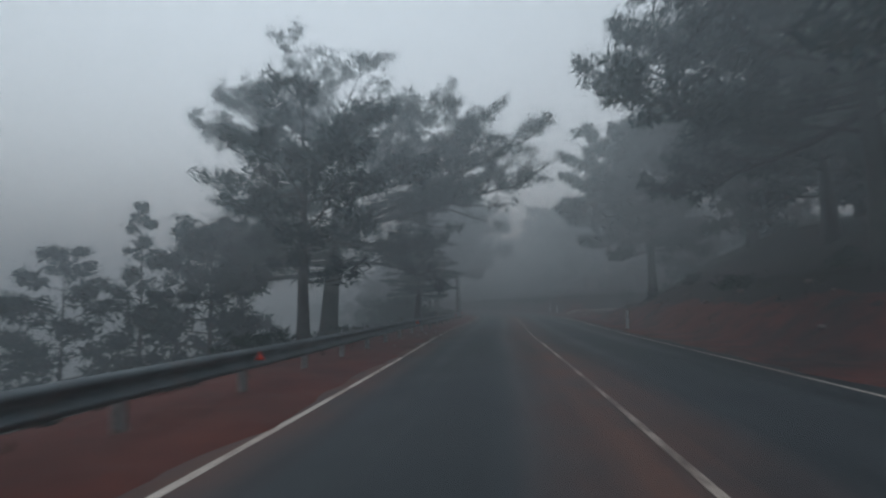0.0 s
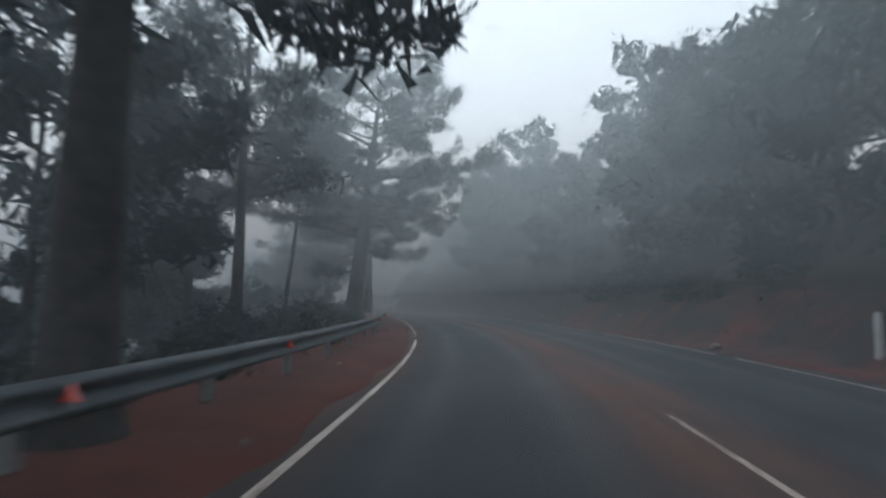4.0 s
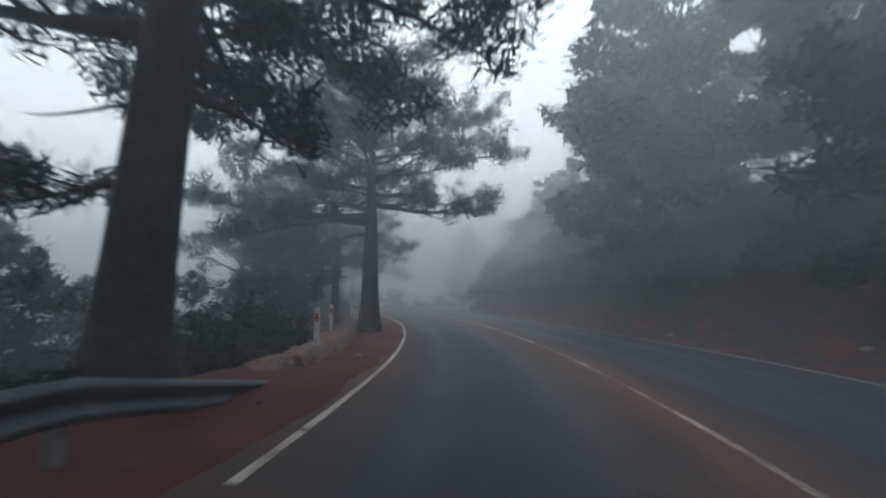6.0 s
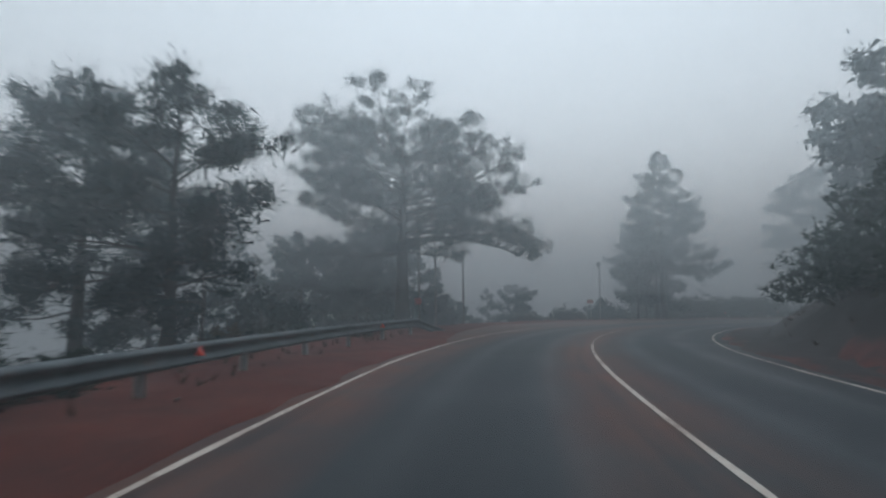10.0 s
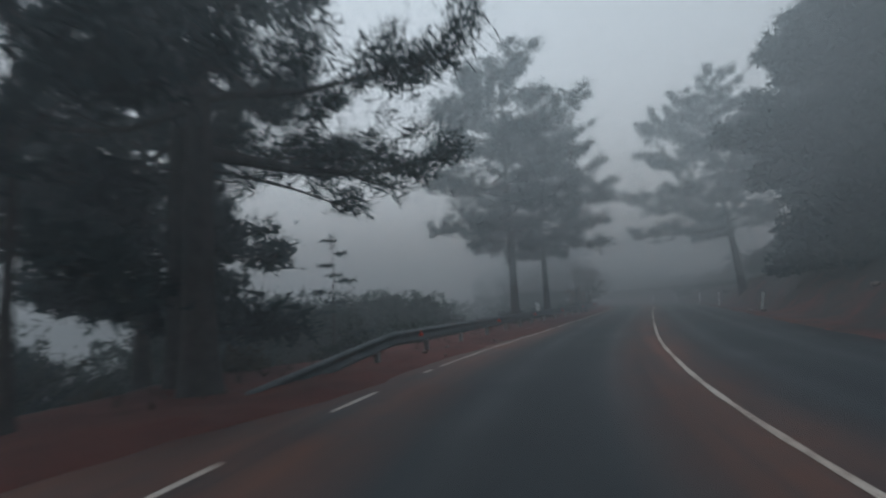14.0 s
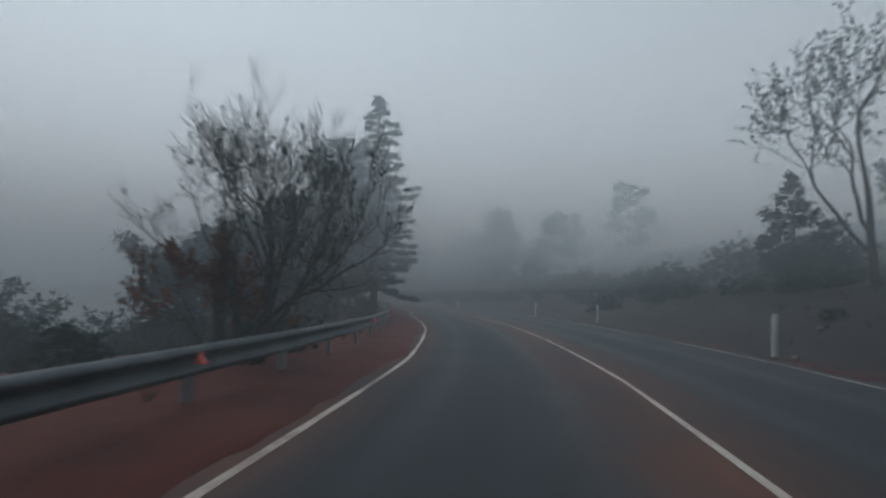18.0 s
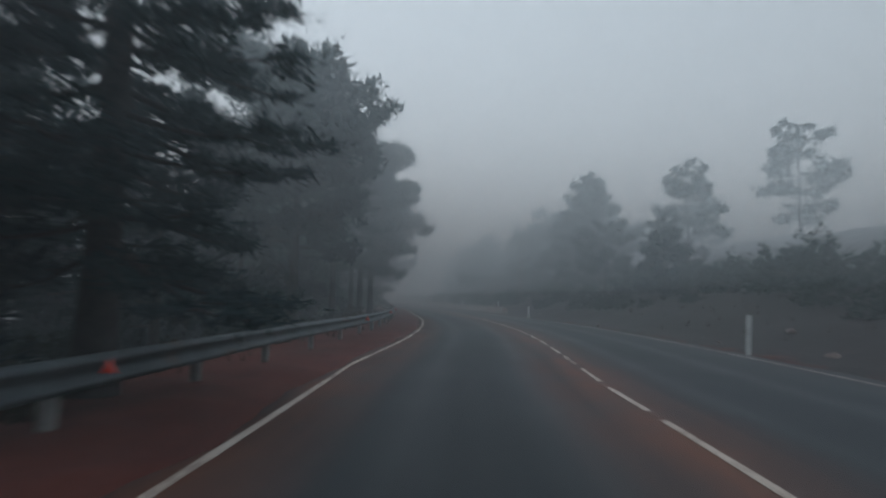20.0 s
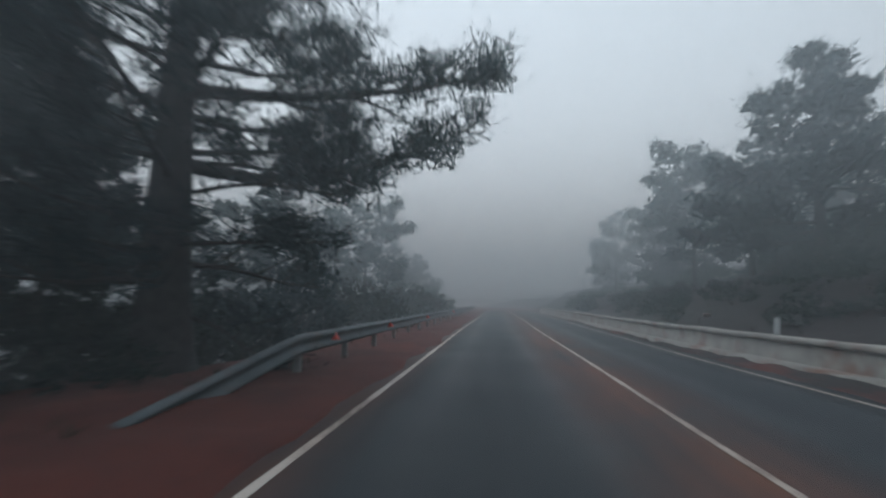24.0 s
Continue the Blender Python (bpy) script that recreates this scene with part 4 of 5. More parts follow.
def hero(seed, s, o, top, r, base, radius, label, special=(), turn=None, **kw):
    """A tree whose top and crown base are heights over the road; limbs in special point by the road's own heading."""
    g = ground_at(s, o)
    a0 = radians(heading(s))
    sp = [(z - g.z, a0 + radians(az), *rest) for z, az, *rest in special]
    name, cat = kw.pop("name", "pine_tree"), kw.pop("category", "pine tree")
    grp = kw.pop("group", "roadside pines")
    lean = kw.pop("lean", (0, 0))
    c, sn = math.cos(a0), math.sin(a0)
    kw["lean"] = (lean[0] * c - lean[1] * sn, lean[0] * sn + lean[1] * c)
    return plant(conifer(seed, top - g.z, r, max(base - g.z, 0.6), radius, special=sp, **kw), s, o, 0, label, cat, grp, name=name)


# azimuth in special: 0 points to the right across the road, 90 ahead along it
hero(80, 22.0, -18.6, 4.2, 0.12, -4.5, 2.8, "soft grey pine on the falling slope", shape="round", limbs=26)
hero(81, 22.6, -15.4, 6.2, 0.11, -3.0, 2.3, "thin open-topped pine on the falling slope", shape="cone", limbs=24, density=0.8)
hero(82, 23.2, -12.6, 5.2, 0.13, -2.5, 3.0, "bushy pine on the falling slope", shape="round", limbs=30)
hero(1, 16.4, -5.9, 8.2, 0.20, 2.0, 3.8, "slender dark pine behind the guardrail", shape="round", limbs=20, detail="near")
hero(2, 25.2, -7.95, 10.8, 0.47, 3.3, 7.0, "large spreading old pine with a thick dark leaning trunk", ((5.0, 22, 10.2, 0.33, 0.06), (5.6, 8, 10.2, 0.34, 0.06), (5.3, 30, 9.6, 0.30, 0.06), (4.4, 10, 5.2, 0.06, 0.1), (6.4, 350, 8.0, 0.22, 0.1), (4.2, 120, 6, 0.0, -0.15), (3.4, 190, 6, 0.1, 0.1), (3.2, 20, 5.0, -0.16, -0.16), (3.6, 160, 6.0, -0.10, -0.2), (5.0, 178, 7.4, 0.06, 0.08), (6.2, 172, 6.6, 0.12, 0.08), (3.8, 186, 7.2, -0.04, 0.05), (2.9, 200, 6.0, -0.06, 0.02), (7.2, 0, 7.5, 0.25, 0.05)), shape="umbrella", limbs=34, density=1.0, lean=(0.08, 0), detail="close")
hero(3, 34.6, -5.1, 10.5, 0.15, 2.0, 2.8, "tiered cedar with flat dark branches", kind="cedar", shape="cone", limbs=62, density=0.95, lean=(0.10, 0), needle=CEDAR, bark=GREY_BARK, name="cedar_tree", category="cedar tree", group="cedar pair", detail="near")
hero(4, 37.6, -5.3, 9.6, 0.15, 1.9, 2.3, "tiered cedar leaning a little behind the guardrail", kind="cedar", shape="cone", limbs=62, density=0.95, needle=CEDAR, bark=GREY_BARK, name="cedar_tree", category="cedar tree", group="cedar pair", lean=(0.03, 0), detail="near")
hero(5, 58.2, -3.4, 12.9, 0.30, 4.4, 5.3, "tall round-crowned pine at the bend", shape="round", limbs=54, density=1.5)
hero(6, 69.5, -6.6, 11.5, 0.20, 3.8, 4.2, "dense dark pine beside the guardrail", shape="umbrella", limbs=22, density=0.75, detail="near")
hero(7, 73.5, -9.5, 11.0, 0.18, 4.0, 4.0, "dense dark pine on the falling slope", shape="round", limbs=22, detail="near")
hero(8, 78.8, -7.2, 9.0, 0.12, 4.2, 3.0, "thin leaning pine with a sparse crown", shape="umbrella", limbs=16, lean=(0.06, 0), bend=0.5, detail="near")
hero(9, 79.5, -11.5, 9.5, 0.15, 4.0, 3.6, "thin pine on the falling slope", shape="umbrella", limbs=18)
hero(10, 83.6, -4.4, 13.5, 0.48, 6.2, 6.4, "massive old pine with a long bare trunk and open crown", ((4.6, 180, 6.2, 0.06, -0.04), (5.4, 30, 4.8, 0.05, -0.16), (5.6, 60, 5.0, 0.0, -0.16), (5.2, 95, 3.6, -0.08, -0.15), (2.7, 178, 2.3, -0.2, -0.1), (3.9, 55, 2.4, -0.3, -0.12), (6.3, 190, 7, 0.22, 0.1), (6.8, 30, 6.5, 0.2, 0.1), (8.0, 5, 7.0, 0.15, 0.1), (5.7, 106, 6.4, -0.05, -0.1), (6.3, 92, 7.0, 0.0, -0.08), (5.1, 118, 5.4, -0.1, -0.1), (3.6, 200, 1.4, -0.2, -0.1, "dead")), shape="umbrella", lean=(0.09, 0), limbs=34, density=1.1, detail="near")
hero(70, 78.0, -12.4, 6.6, 0.14, -3.0, 3.4, "dense young pine on the falling slope", shape="round", limbs=30, density=1.2)
hero(71, 79.0, -13.0, 6.2, 0.14, -3.0, 3.4, "dense young pine on the falling slope", shape="round", limbs=28, density=1.2)
hero(72, 72.0, -12.5, 7.0, 0.14, -3.0, 3.2, "dense young pine on the falling slope", shape="cone", limbs=30, density=1.2)
hero(11, 96.6, -2.9, 8.6, 0.35, 4.5, 5.4, "old umbrella pine growing hard against the kerb", ((4.2, 180, 6.5, 0.16, 0.12), (4.6, 20, 5.4, 0.06, 0.12), (3.9, 200, 5, -0.1, -0.1), (3.9, 186, 3.4, -0.25, -0.3, "dead"), (3.5, 168, 2.8, -0.4, -0.25, "dead"), (4.3, 195, 3.8, -0.1, -0.28, "dead")), shape="umbrella", limbs=31, density=1.0, detail="close")
hero(75, 101.2, -7.2, 5.6, 0.14, -3.0, 2.8, "dense young pine growing down to the ground", shape="round", limbs=30, density=1.3, detail="near")
hero(76, 110.8, -9.4, 4.6, 0.13, -3.5, 2.8, "dense young pine growing down to the ground", shape="round", limbs=30, density=1.3, detail="near")
hero(77, 96.0, -16.0, 5.6, 0.13, -5.0, 2.9, "bushy young pine on the falling slope", shape="round", limbs=28, density=1.1)
hero(12, 108.3, -5.3, 11.5, 0.24, 3.4, 5.0, "straight pine with layered branches at the drop", ((3.2, 185, 5, 0.05, 0.1), (2.8, 170, 4.6, -0.03, 0.05), (3.7, 205, 5.0, 0.0, 0.05), (2.6, 220, 4.5, 0.0, 0.05), (4.3, 178, 5.0, 0.0, 0.05), (3.4, 96, 6.0, 0.02, 0.05), (4.9, 98, 6.4, 0.10, 0.05), (3.6, 40, 5.2, 0.0, 0.1), (7.0, 60, 6.2, 0.15, 0.1)), shape="round", limbs=34, density=1.1, detail="close")
hero(13, 104.2, -9.6, 9.0, 0.15, -1.5, 3.4, "young pine below the road edge", shape="round", limbs=20, detail="near")
hero(14, 134.0, -13.2, 7.2, 0.22, 0.5, 4.0, "broad bushy pine with branches to the ground", shape="round", limbs=34, density=1.1, detail="near")
hero(15, 132.2, -8.4, 6.6, 0.16, 0.6, 2.8, "dense dark young pine behind the guardrail", shape="round", limbs=24, density=1.1, detail="near")
hero(16, 146.6, -9.8, 10.6, 0.42, 4.0, 6.2, "large old pine with one long limb reaching over the verge", ((4.6, 28, 7.2, -0.2, -0.18), (5.0, 22, 6.6, -0.1, -0.14), (6.0, 28, 6.8, 0.26, 0.05), (6.8, 15, 6.4, 0.25, 0.05), (4.0, 190, 6, 0.1, 0.1)), shape="umbrella", limbs=44, density=1.1, detail="close")
hero(17, 168.5, -5.4, 14.2, 0.26, 3.6, 4.4, "tall straight pine with upswept branches", ((3.9, 59, 4.9, 0.12, 0.1), (8.0, 10, 3.2, 0.45, 0.1)), shape="cone", limbs=50, density=1.2, detail="close")
hero(18, 169.6, -6.9, 12.5, 0.20, 4.0, 3.4, "straight pine standing close beside a taller one", shape="cone", limbs=24, detail="near")
hero(19, 166.2, -6.0, 6.8, 0.09, 2.0, 2.2, "thin young pine at the clump's edge", shape="cone", limbs=18)
hero(20, 171.0, -9.3, 9.6, 0.16, 0.8, 3.6, "young pine with low dead branches", shape="cone", limbs=40, density=1.2)
hero(21, 190.8, -5.5, 14.8, 0.24, 4.2, 4.8, "tall pine with a straight scaly trunk behind the guardrail", ((5.4, 180, 4.2, 0.1, 0.1), (6.6, 10, 3.8, 0.2, 0.1)), shape="round", limbs=48, density=1.15, detail="near")
hero(22, 197.0, -4.9, 13.4, 0.22, 4.3, 4.6, "tall pine with drooping lower boughs behind the guardrail", ((4.7, 10, 3.9, 0.1, 0.1), (4.6, 190, 4.6, 0.0, 0.1), (4.3, 85, 4.4, 0.02, 0.05), (4.9, 70, 3.6, 0.05, 0.05), (4.4, 115, 4.0, 0.0, 0.05), (5.4, 95, 4.4, 0.08, 0.05), (5.2, 186, 5.0, 0.1, 0.1), (6.2, 175, 5.2, 0.15, 0.1), (7.0, 5, 4.6, 0.2, 0.1), (5.8, 28, 4.2, 0.1, 0.1), (7.6, 190, 5.0, 0.2, 0.1)), shape="round", limbs=44, detail="close")
hero(23, 236.3, -4.5, 12.9, 0.22, 1.6, 2.7, "tall narrow fir with feathered branch tips", kind="fir", shape="spire", limbs=120, needle=CEDAR, name="fir_tree", category="fir tree", density=1.2, detail="near")
hero(24, 234.6, -6.3, 9.6, 0.18, 0.4, 2.6, "dense young pine crowding a fir", shape="column", limbs=54, density=1.1, detail="near")
hero(26, 232.6, -8.0, 5.8, 0.14, 0.4, 2.9, "dense young pine behind the guardrail", shape="round", limbs=34, density=1.3)
hero(25, 228.5, -10.0, 3.2, 0.14, 0.3, 3.4, "dense young pine behind the guardrail", shape="round", limbs=26, density=1.2)
for i_, (s_, o_, h_) in enumerate(((252, -7.0, 11), (258.5, -8.6, 12), (266.4, -9.9, 11), (265.5, -7.2, 12.5), (268.4, -5.6, 12.0), (270.0, -4.9, 12.0), (275.5, -6.6, 12.0), (279.4, -9.8, 11))):
    hero(30 + i_, s_, o_, h_, 0.21, 3.1, 4.3, "dark pine in a close row behind the guardrail", kind="cedar" if i_ in (1, 3) else "pine", shape="round", limbs=44, group="pine row", density=1.35, detail="near" if i_ > 2 else "mid")
hero(40, 293.8, -5.4, 10.6, 0.44, 0.9, 4.2, "ragged tall pine with a broken top and dense low boughs", ((3.4, 30, 5.2, 0.1, 0.15), (4.6, 15, 5.4, 0.15, 0.1)), shape="column", limbs=50, density=1.2, detail="close")
# the side of the bank
hero(50, 14.5, 9.8, 13.5, 0.30, 5.0, 6.3, "huge dark pine hanging over the bank", ((6.4, 180, 6.5, -0.02, 0.1), (8.2, 160, 7.0, 0.1, 0.1), (6.0, 120, 6, -0.1, 0.1)), shape="round", limbs=36, density=1.4, group="bank pines", detail="near")
hero(63, 21.0, 12.4, 14.0, 0.28, 4.5, 5.6, "dark pine on the shaded bank", shape="round", limbs=38, density=1.15, group="bank pines")
hero(64, 8.0, 11.5, 13.0, 0.28, 4.0, 5.4, "dark pine on the shaded bank", shape="round", limbs=36, density=1.15, group="bank pines")
hero(65, 28.5, 13.0, 12.0, 0.24, 4.5, 4.6, "dark pine on the shaded bank", shape="round", limbs=32, density=1.15, group="bank pines")
hero(66, 83.0, 13.5, 13.0, 0.24, 5.0, 4.6, "dark pine on top of the bank", shape="round", limbs=32, density=1.3, group="bank pines")
hero(67, 74.5, 12.5, 12.0, 0.24, 5.0, 4.6, "dark pine on top of the bank", shape="round", limbs=32, density=1.3, group="bank pines")
hero(51, 37.0, 10.4, 12.6, 0.28, 4.2, 6.0, "broad pine on the red bank", shape="round", limbs=46, density=1.2, group="bank pines")
hero(52, 88.0, 10.0, 10.2, 0.18, 3.5, 3.4, "pointed pine on the bank", shape="cone", limbs=28, group="bank pines")
hero(53, 99.5, 8.6, 13.8, 0.28, 3.0, 5.2, "broad dark pine overhanging the road from the bank", shape="round", limbs=40, density=1.3, group="bank pines")
hero(54, 93.5, 12.5, 12.5, 0.24, 5.0, 4.5, "dark pine on top of the bank", shape="round", limbs=30, density=1.2, group="bank pines")
hero(55, 126.0, 16.0, 10.4, 0.22, 7.0, 3.0, "pine on top of the cut bank", shape="round", limbs=26, group="bank pines")
hero(56, 190.5, 11.0, 14.5, 0.26, 2.6, 5.0, "very dense dark tree crowding the bank", shape="round", limbs=60, density=2.0, group="bank pines")
hero(61, 176.5, 11.8, 13.5, 0.26, 2.5, 4.6, "dense dark tree on the bank", shape="round", limbs=38, density=1.5, group="bank pines")
hero(62, 182.5, 13.5, 14.0, 0.26, 4.0, 4.4, "dense dark tree on the bank", shape="round", limbs=34, density=1.15, group="bank pines")
hero(57, 205.8, 7.9, 15.5, 0.27, 5.4, 6.3, "leaning pine on the red bank with long boughs over the road", ((5.8, 175, 6.4, 0.05, 0.08), (7.2, 160, 6.8, 0.12, 0.1), (5.4, 110, 4.5, 0.0, 0.1)), shape="umbrella", limbs=46, density=1.3, lean=(-0.10, 0.0), group="bank pines", detail="close")
hero(58, 304.5, 10.8, 10.4, 0.22, 3.0, 4.0, "pine on the low bank", shape="cone", limbs=30, density=1.2, group="bank pines")
hero(59, 276.0, 14.0, 12.6, 0.24, 3.0, 4.2, "tall pine on the low bank", shape="cone", limbs=32, density=1.2, group="bank pines")
hero(60, 291.5, 13.5, 9.6, 0.20, 3.0, 3.2, "pine on the low bank", shape="column", limbs=26, density=1.2, group="bank pines")

# forest further off: a few trees, planted many times
rngf = random.Random(77)
stock = [conifer(200 + k, h, 0.18, b, w, shape=sh, limbs=20, density=1.0, detail="far") for k, (h, b, w, sh) in enumerate(((10, 0.8, 3.8, "round"), (12, 1.0, 3.6, "cone"), (8, 0.6, 3.4, "round"), (11, 2.4, 4.4, "umbrella"), (9, 0.6, 3.2, "cone"), (12, 1.5, 4.0, "column")))]
near_stock = [conifer(220 + k, h, 0.16, b, w, shape=sh, limbs=24, detail="mid") for k, (h, b, w, sh) in enumerate(((9, 0.6, 3.4, "round"), (10, 0.8, 3.0, "cone"), (9, 1.0, 3.2, "column")))]
FOREST_RIGHT = [(60, 16), (57, 19.5), (63.5, 18), (55, 23), (66, 12.5), (52, 25), (59, 22), (24, 15), (6, 17), (30, 19), (46, 16), (47, 22), (66, 14), (69, 19), (72, 11.5), (76, 15), (80, 11.5), (82, 18), (105, 14), (110, 17), (116, 15.5), (103, 20), (134, 17), (140, 20), (146, 16), (155, 17), (160, 22), (168, 14), (176, 13), (179, 17), (184, 16), (199, 16), (210, 19), (222, 16), (228, 20), (264, 14), (269, 19), (284, 18), (298, 17), (312, 13), (318, 17), (328, 12), (336, 16), (346, 13)]
FOREST_RIGHT += [(62, 11), (64.5, 14), (68, 10.5), (71, 15), (77.5, 10.5), (86, 14), (104, 11.5), (108, 11), (112, 12.5), (115, 11), (119, 13), (122, 12.5), (137, 13), (143, 13.5), (148, 12.5), (152, 14), (158, 13), (163, 12.5), (167, 17), (172, 12.5), (225, 12), (260, 11.5), (266, 11), (272, 11.5), (280, 13.5), (287, 12), (295, 12.5), (301, 14), (308, 10.5), (315, 10), (322, 11), (333, 10), (342, 11)]
FOREST_LEFT = [(158, -23), (156, -25), (149, -17), (147.5, -14), (150.5, -15.5), (153, -16), (155.5, -17), (150, -23), (153, -18.5), (155, -21.5), (157, -19), (159.5, -22), (147, -16.5), (145, -20), (161, -19.5), (152, -24), (160, -26), (165, -24), (254, -10), (257, -11.5), (259.5, -10.5), (262.5, -9.5), (264, -11.5), (272, -9), (277, -10.5), (268, -9.5), (260, -15.5), (247, -14), (163, -17), (167, -21), (171, -15), (158, -25), (184, -22), (291, -12), (296, -10), (297, -15), (302, -10), (285, -15), (33, -15), (60, -13), (64, -9), (76, -15), (90, -11), (93, -15), (98, -10), (100, -14), (140, -17), (152, -19), (160, -21), (172, -19), (176, -26), (180, -19), (243, -8), (246, -11), (240, -12), (252, -13), (256, -17), (261, -13), (266, -16), (270, -12.5), (274, -17), (279, -13.5), (249, -18), (283, -11), (288, -9.5), (299, -12), (306, -9), (318, -8), (328, -9), (338, -8)]
for s_, o_ in FOREST_RIGHT + FOREST_LEFT:
    own = random.Random(int(s_ * 10) * 1000 + int(o_ * 10))
    grown = own.uniform(0.72, 1.1)
    if o_ < 0:
        grown *= 0.6 if 157 < s_ < 173 else 0.8
    elif 208 < s_ < 249:
        grown *= 0.45
    elif s_ > 248:
        grown *= 0.5 if s_ < 268 else 0.68 if o_ < 13.5 else 0.85
    elif 111 < s_ < 145:
        grown *= 0.58
    kinds = near_stock if o_ > -18.5 and (85 < s_ < 104 or 144 < s_ < 166) and o_ < 0 else stock
    plant(kinds[own.randrange(len(kinds))], s_ + own.uniform(-1, 1), o_, own.uniform(0, 360), "grey-green pine standing back in the fog", "pine tree", "forest pines", grown)

for k_ in range(36):
    s_, o_ = -10 + 9.8 * k_ + rngf.uniform(-2, 2), rngf.uniform(17, 34)
    form_, turn_, size_ = stock[rngf.randrange(6)], rngf.uniform(0, 360), rngf.uniform(0.75, 1.1) * (0.5 if 105 < s_ < 150 else 1.0)
    if not 218 < s_ < 266:
        plant(form_, s_, o_, turn_, "faint pine deep in the foggy forest", "pine tree", "forest pines", size_)



def small_cedar(s, o, top, seed):
    h = top - ground_at(s, o).z
    plant(conifer(seed, h, 0.04, 0.35, h * 0.30, "cone", 10 if h < 5 else 34, "cedar", needle=CEDAR, bark=GREY_BARK, density=0.42 if h < 5 else 0.9, detail="near"), s, o, 0, "small tiered cedar sapling at the drop", "cedar tree", "cedar saplings", name="cedar_sapling")


small_cedar(117.2, -5.5, 1.55, 301), small_cedar(115.8, -6.6, 0.8, 302), small_cedar(131.0, -6.6, 3.2, 303), small_cedar(176.0, -7.6, 3.6, 305)




# ---------- bare and broad-leaved trees, shrubs ----------
def bare_tree(seed, high, r, stems, leaves, leaf_mat, levels=4, up=0.05, open_=0.55):
    rng = np.random.RandomState(seed)
    tubes, tips = [], []

    def grow(p, d, ln, rad, level):
        n = 5
        pts = [p]
        for _ in range(n):
            d = unit(d + rng.randn(3) * 0.16 + [0, 0, up])
            pts.append(pts[-1] + d * ln / n)
        tubes.append((np.array(pts), np.linspace(rad, rad * 0.55, n + 1), 7 if level == 0 else 4 if level < 3 else 3))
        if level >= levels:
            tips.extend(pts[2:])
            return
        for k in range(3 if level < 2 else 4):
            q = pts[-1] if k == 0 else pts[rng.randint(2, n + 1)]
            grow(q, unit(d + rng.randn(3) * (open_ if k else 0.25)), ln * rng.uniform(0.55, 0.8), max(rad * 0.5, 0.0045), level + 1)
    for k in range(stems):
        grow(np.array([rng.randn() * 0.15, rng.randn() * 0.15, -0.3]), unit(np.array([rng.randn() * 0.3, rng.randn() * 0.3, 1.0])), high * 0.36, r, 0)
    tips = np.array(tips)
    pick = tips[rng.randint(0, len(tips), leaves)]
    v = blades(pick, rng.randn(len(pick), 3), rng, 2, 0.09, 0.05, 0.8, -0.3)
    return tubes_mesh("trunk", tubes, GREY_BARK), blades_mesh("crown", v, leaf_mat)


plant(bare_tree(11, 5.0, 0.10, 2, 60, BROWN_LEAF), 206.8, -3.9, 0, "bare twisted tree leaning over the guardrail", "bare tree", "bare trees", name="bare_tree")
plant(bare_tree(12, 5.0, 0.055, 6, 420, LEAF, 5, 0.12, 0.46), 214.6, -4.0, 0, "nearly leafless many-stemmed tree behind the guardrail", "bare tree", "bare trees", name="bare_tree")
plant(bare_tree(13, 2.7, 0.04, 4, 2200, BROWN_LEAF, 4, 0.12, 0.4), 214.4, -4.5, 0, "russet-leaved shrub behind the guardrail", "shrub", "bare trees", name="russet_shrub")
plant(bare_tree(14, 9.0, 0.15, 1, 4800, LEAF, 5), 221.8, 11.6, 0, "sparse-leaved oak on the low bank", "oak tree", "bare trees", name="oak_tree")
for k_, (s_, o_, h_) in enumerate(((132, 10.5, 5.5), (135, 12.5, 6), (129, 12, 5), (141, 11, 5.5), (210, 11, 5))):
    plant(bare_tree(20 + k_, h_, 0.06, 2, 120, BROWN_LEAF), s_, o_, 0, "bare leafless tree on the bank", "bare tree", "bare trees", name="bare_tree")


def bush_mesh(seed, r, h, leaf=LEAF, n=60):
    rng = np.random.RandomState(seed)
    d = unit(rng.randn(n, 3))
    d[:, 2] = np.abs(d[:, 2])
    lump = 1 + 0.22 * np.sin(d[:, 0] * 5 + seed) * np.cos(d[:, 1] * 4 + seed * 2) + 0.06 * rng.randn(n)
    c = d * np.array([r, r, h]) * lump[:, None] * rng.uniform(0.35, 1.0, (n, 1)) ** 0.5
    v = pads(c, d, rng.uniform(0.18, 0.34, n) * (1.25 if n > 700 else 1.0), 0.8, rng, 9, 0.17, 0.055, 5, 0.13, 0.2)
    stems = [(np.array([[0, 0, -0.3], c[i] * [0.4, 0.4, 0.5], c[i]]), [0.035, 0.02, 0.008], 4) for i in range(0, n, 13)]
    return tubes_mesh("woody_base", stems, GREY_BARK), blades_mesh("leaves", v, leaf)


def shrub(meshes, s, o, turn, size, label, group):
    g = ground_at(s, o)
    root = thing("shrub", Matrix.Translation((g.x, g.y, g.z - 0.05)) @ pose(0, 0, 0, 0, 0, turn) @ Matrix.Scale(size, 4), label, "shrub", group)
    for nm, me in zip(("woody_base", "foliage"), meshes):
        part(nm, me, root)


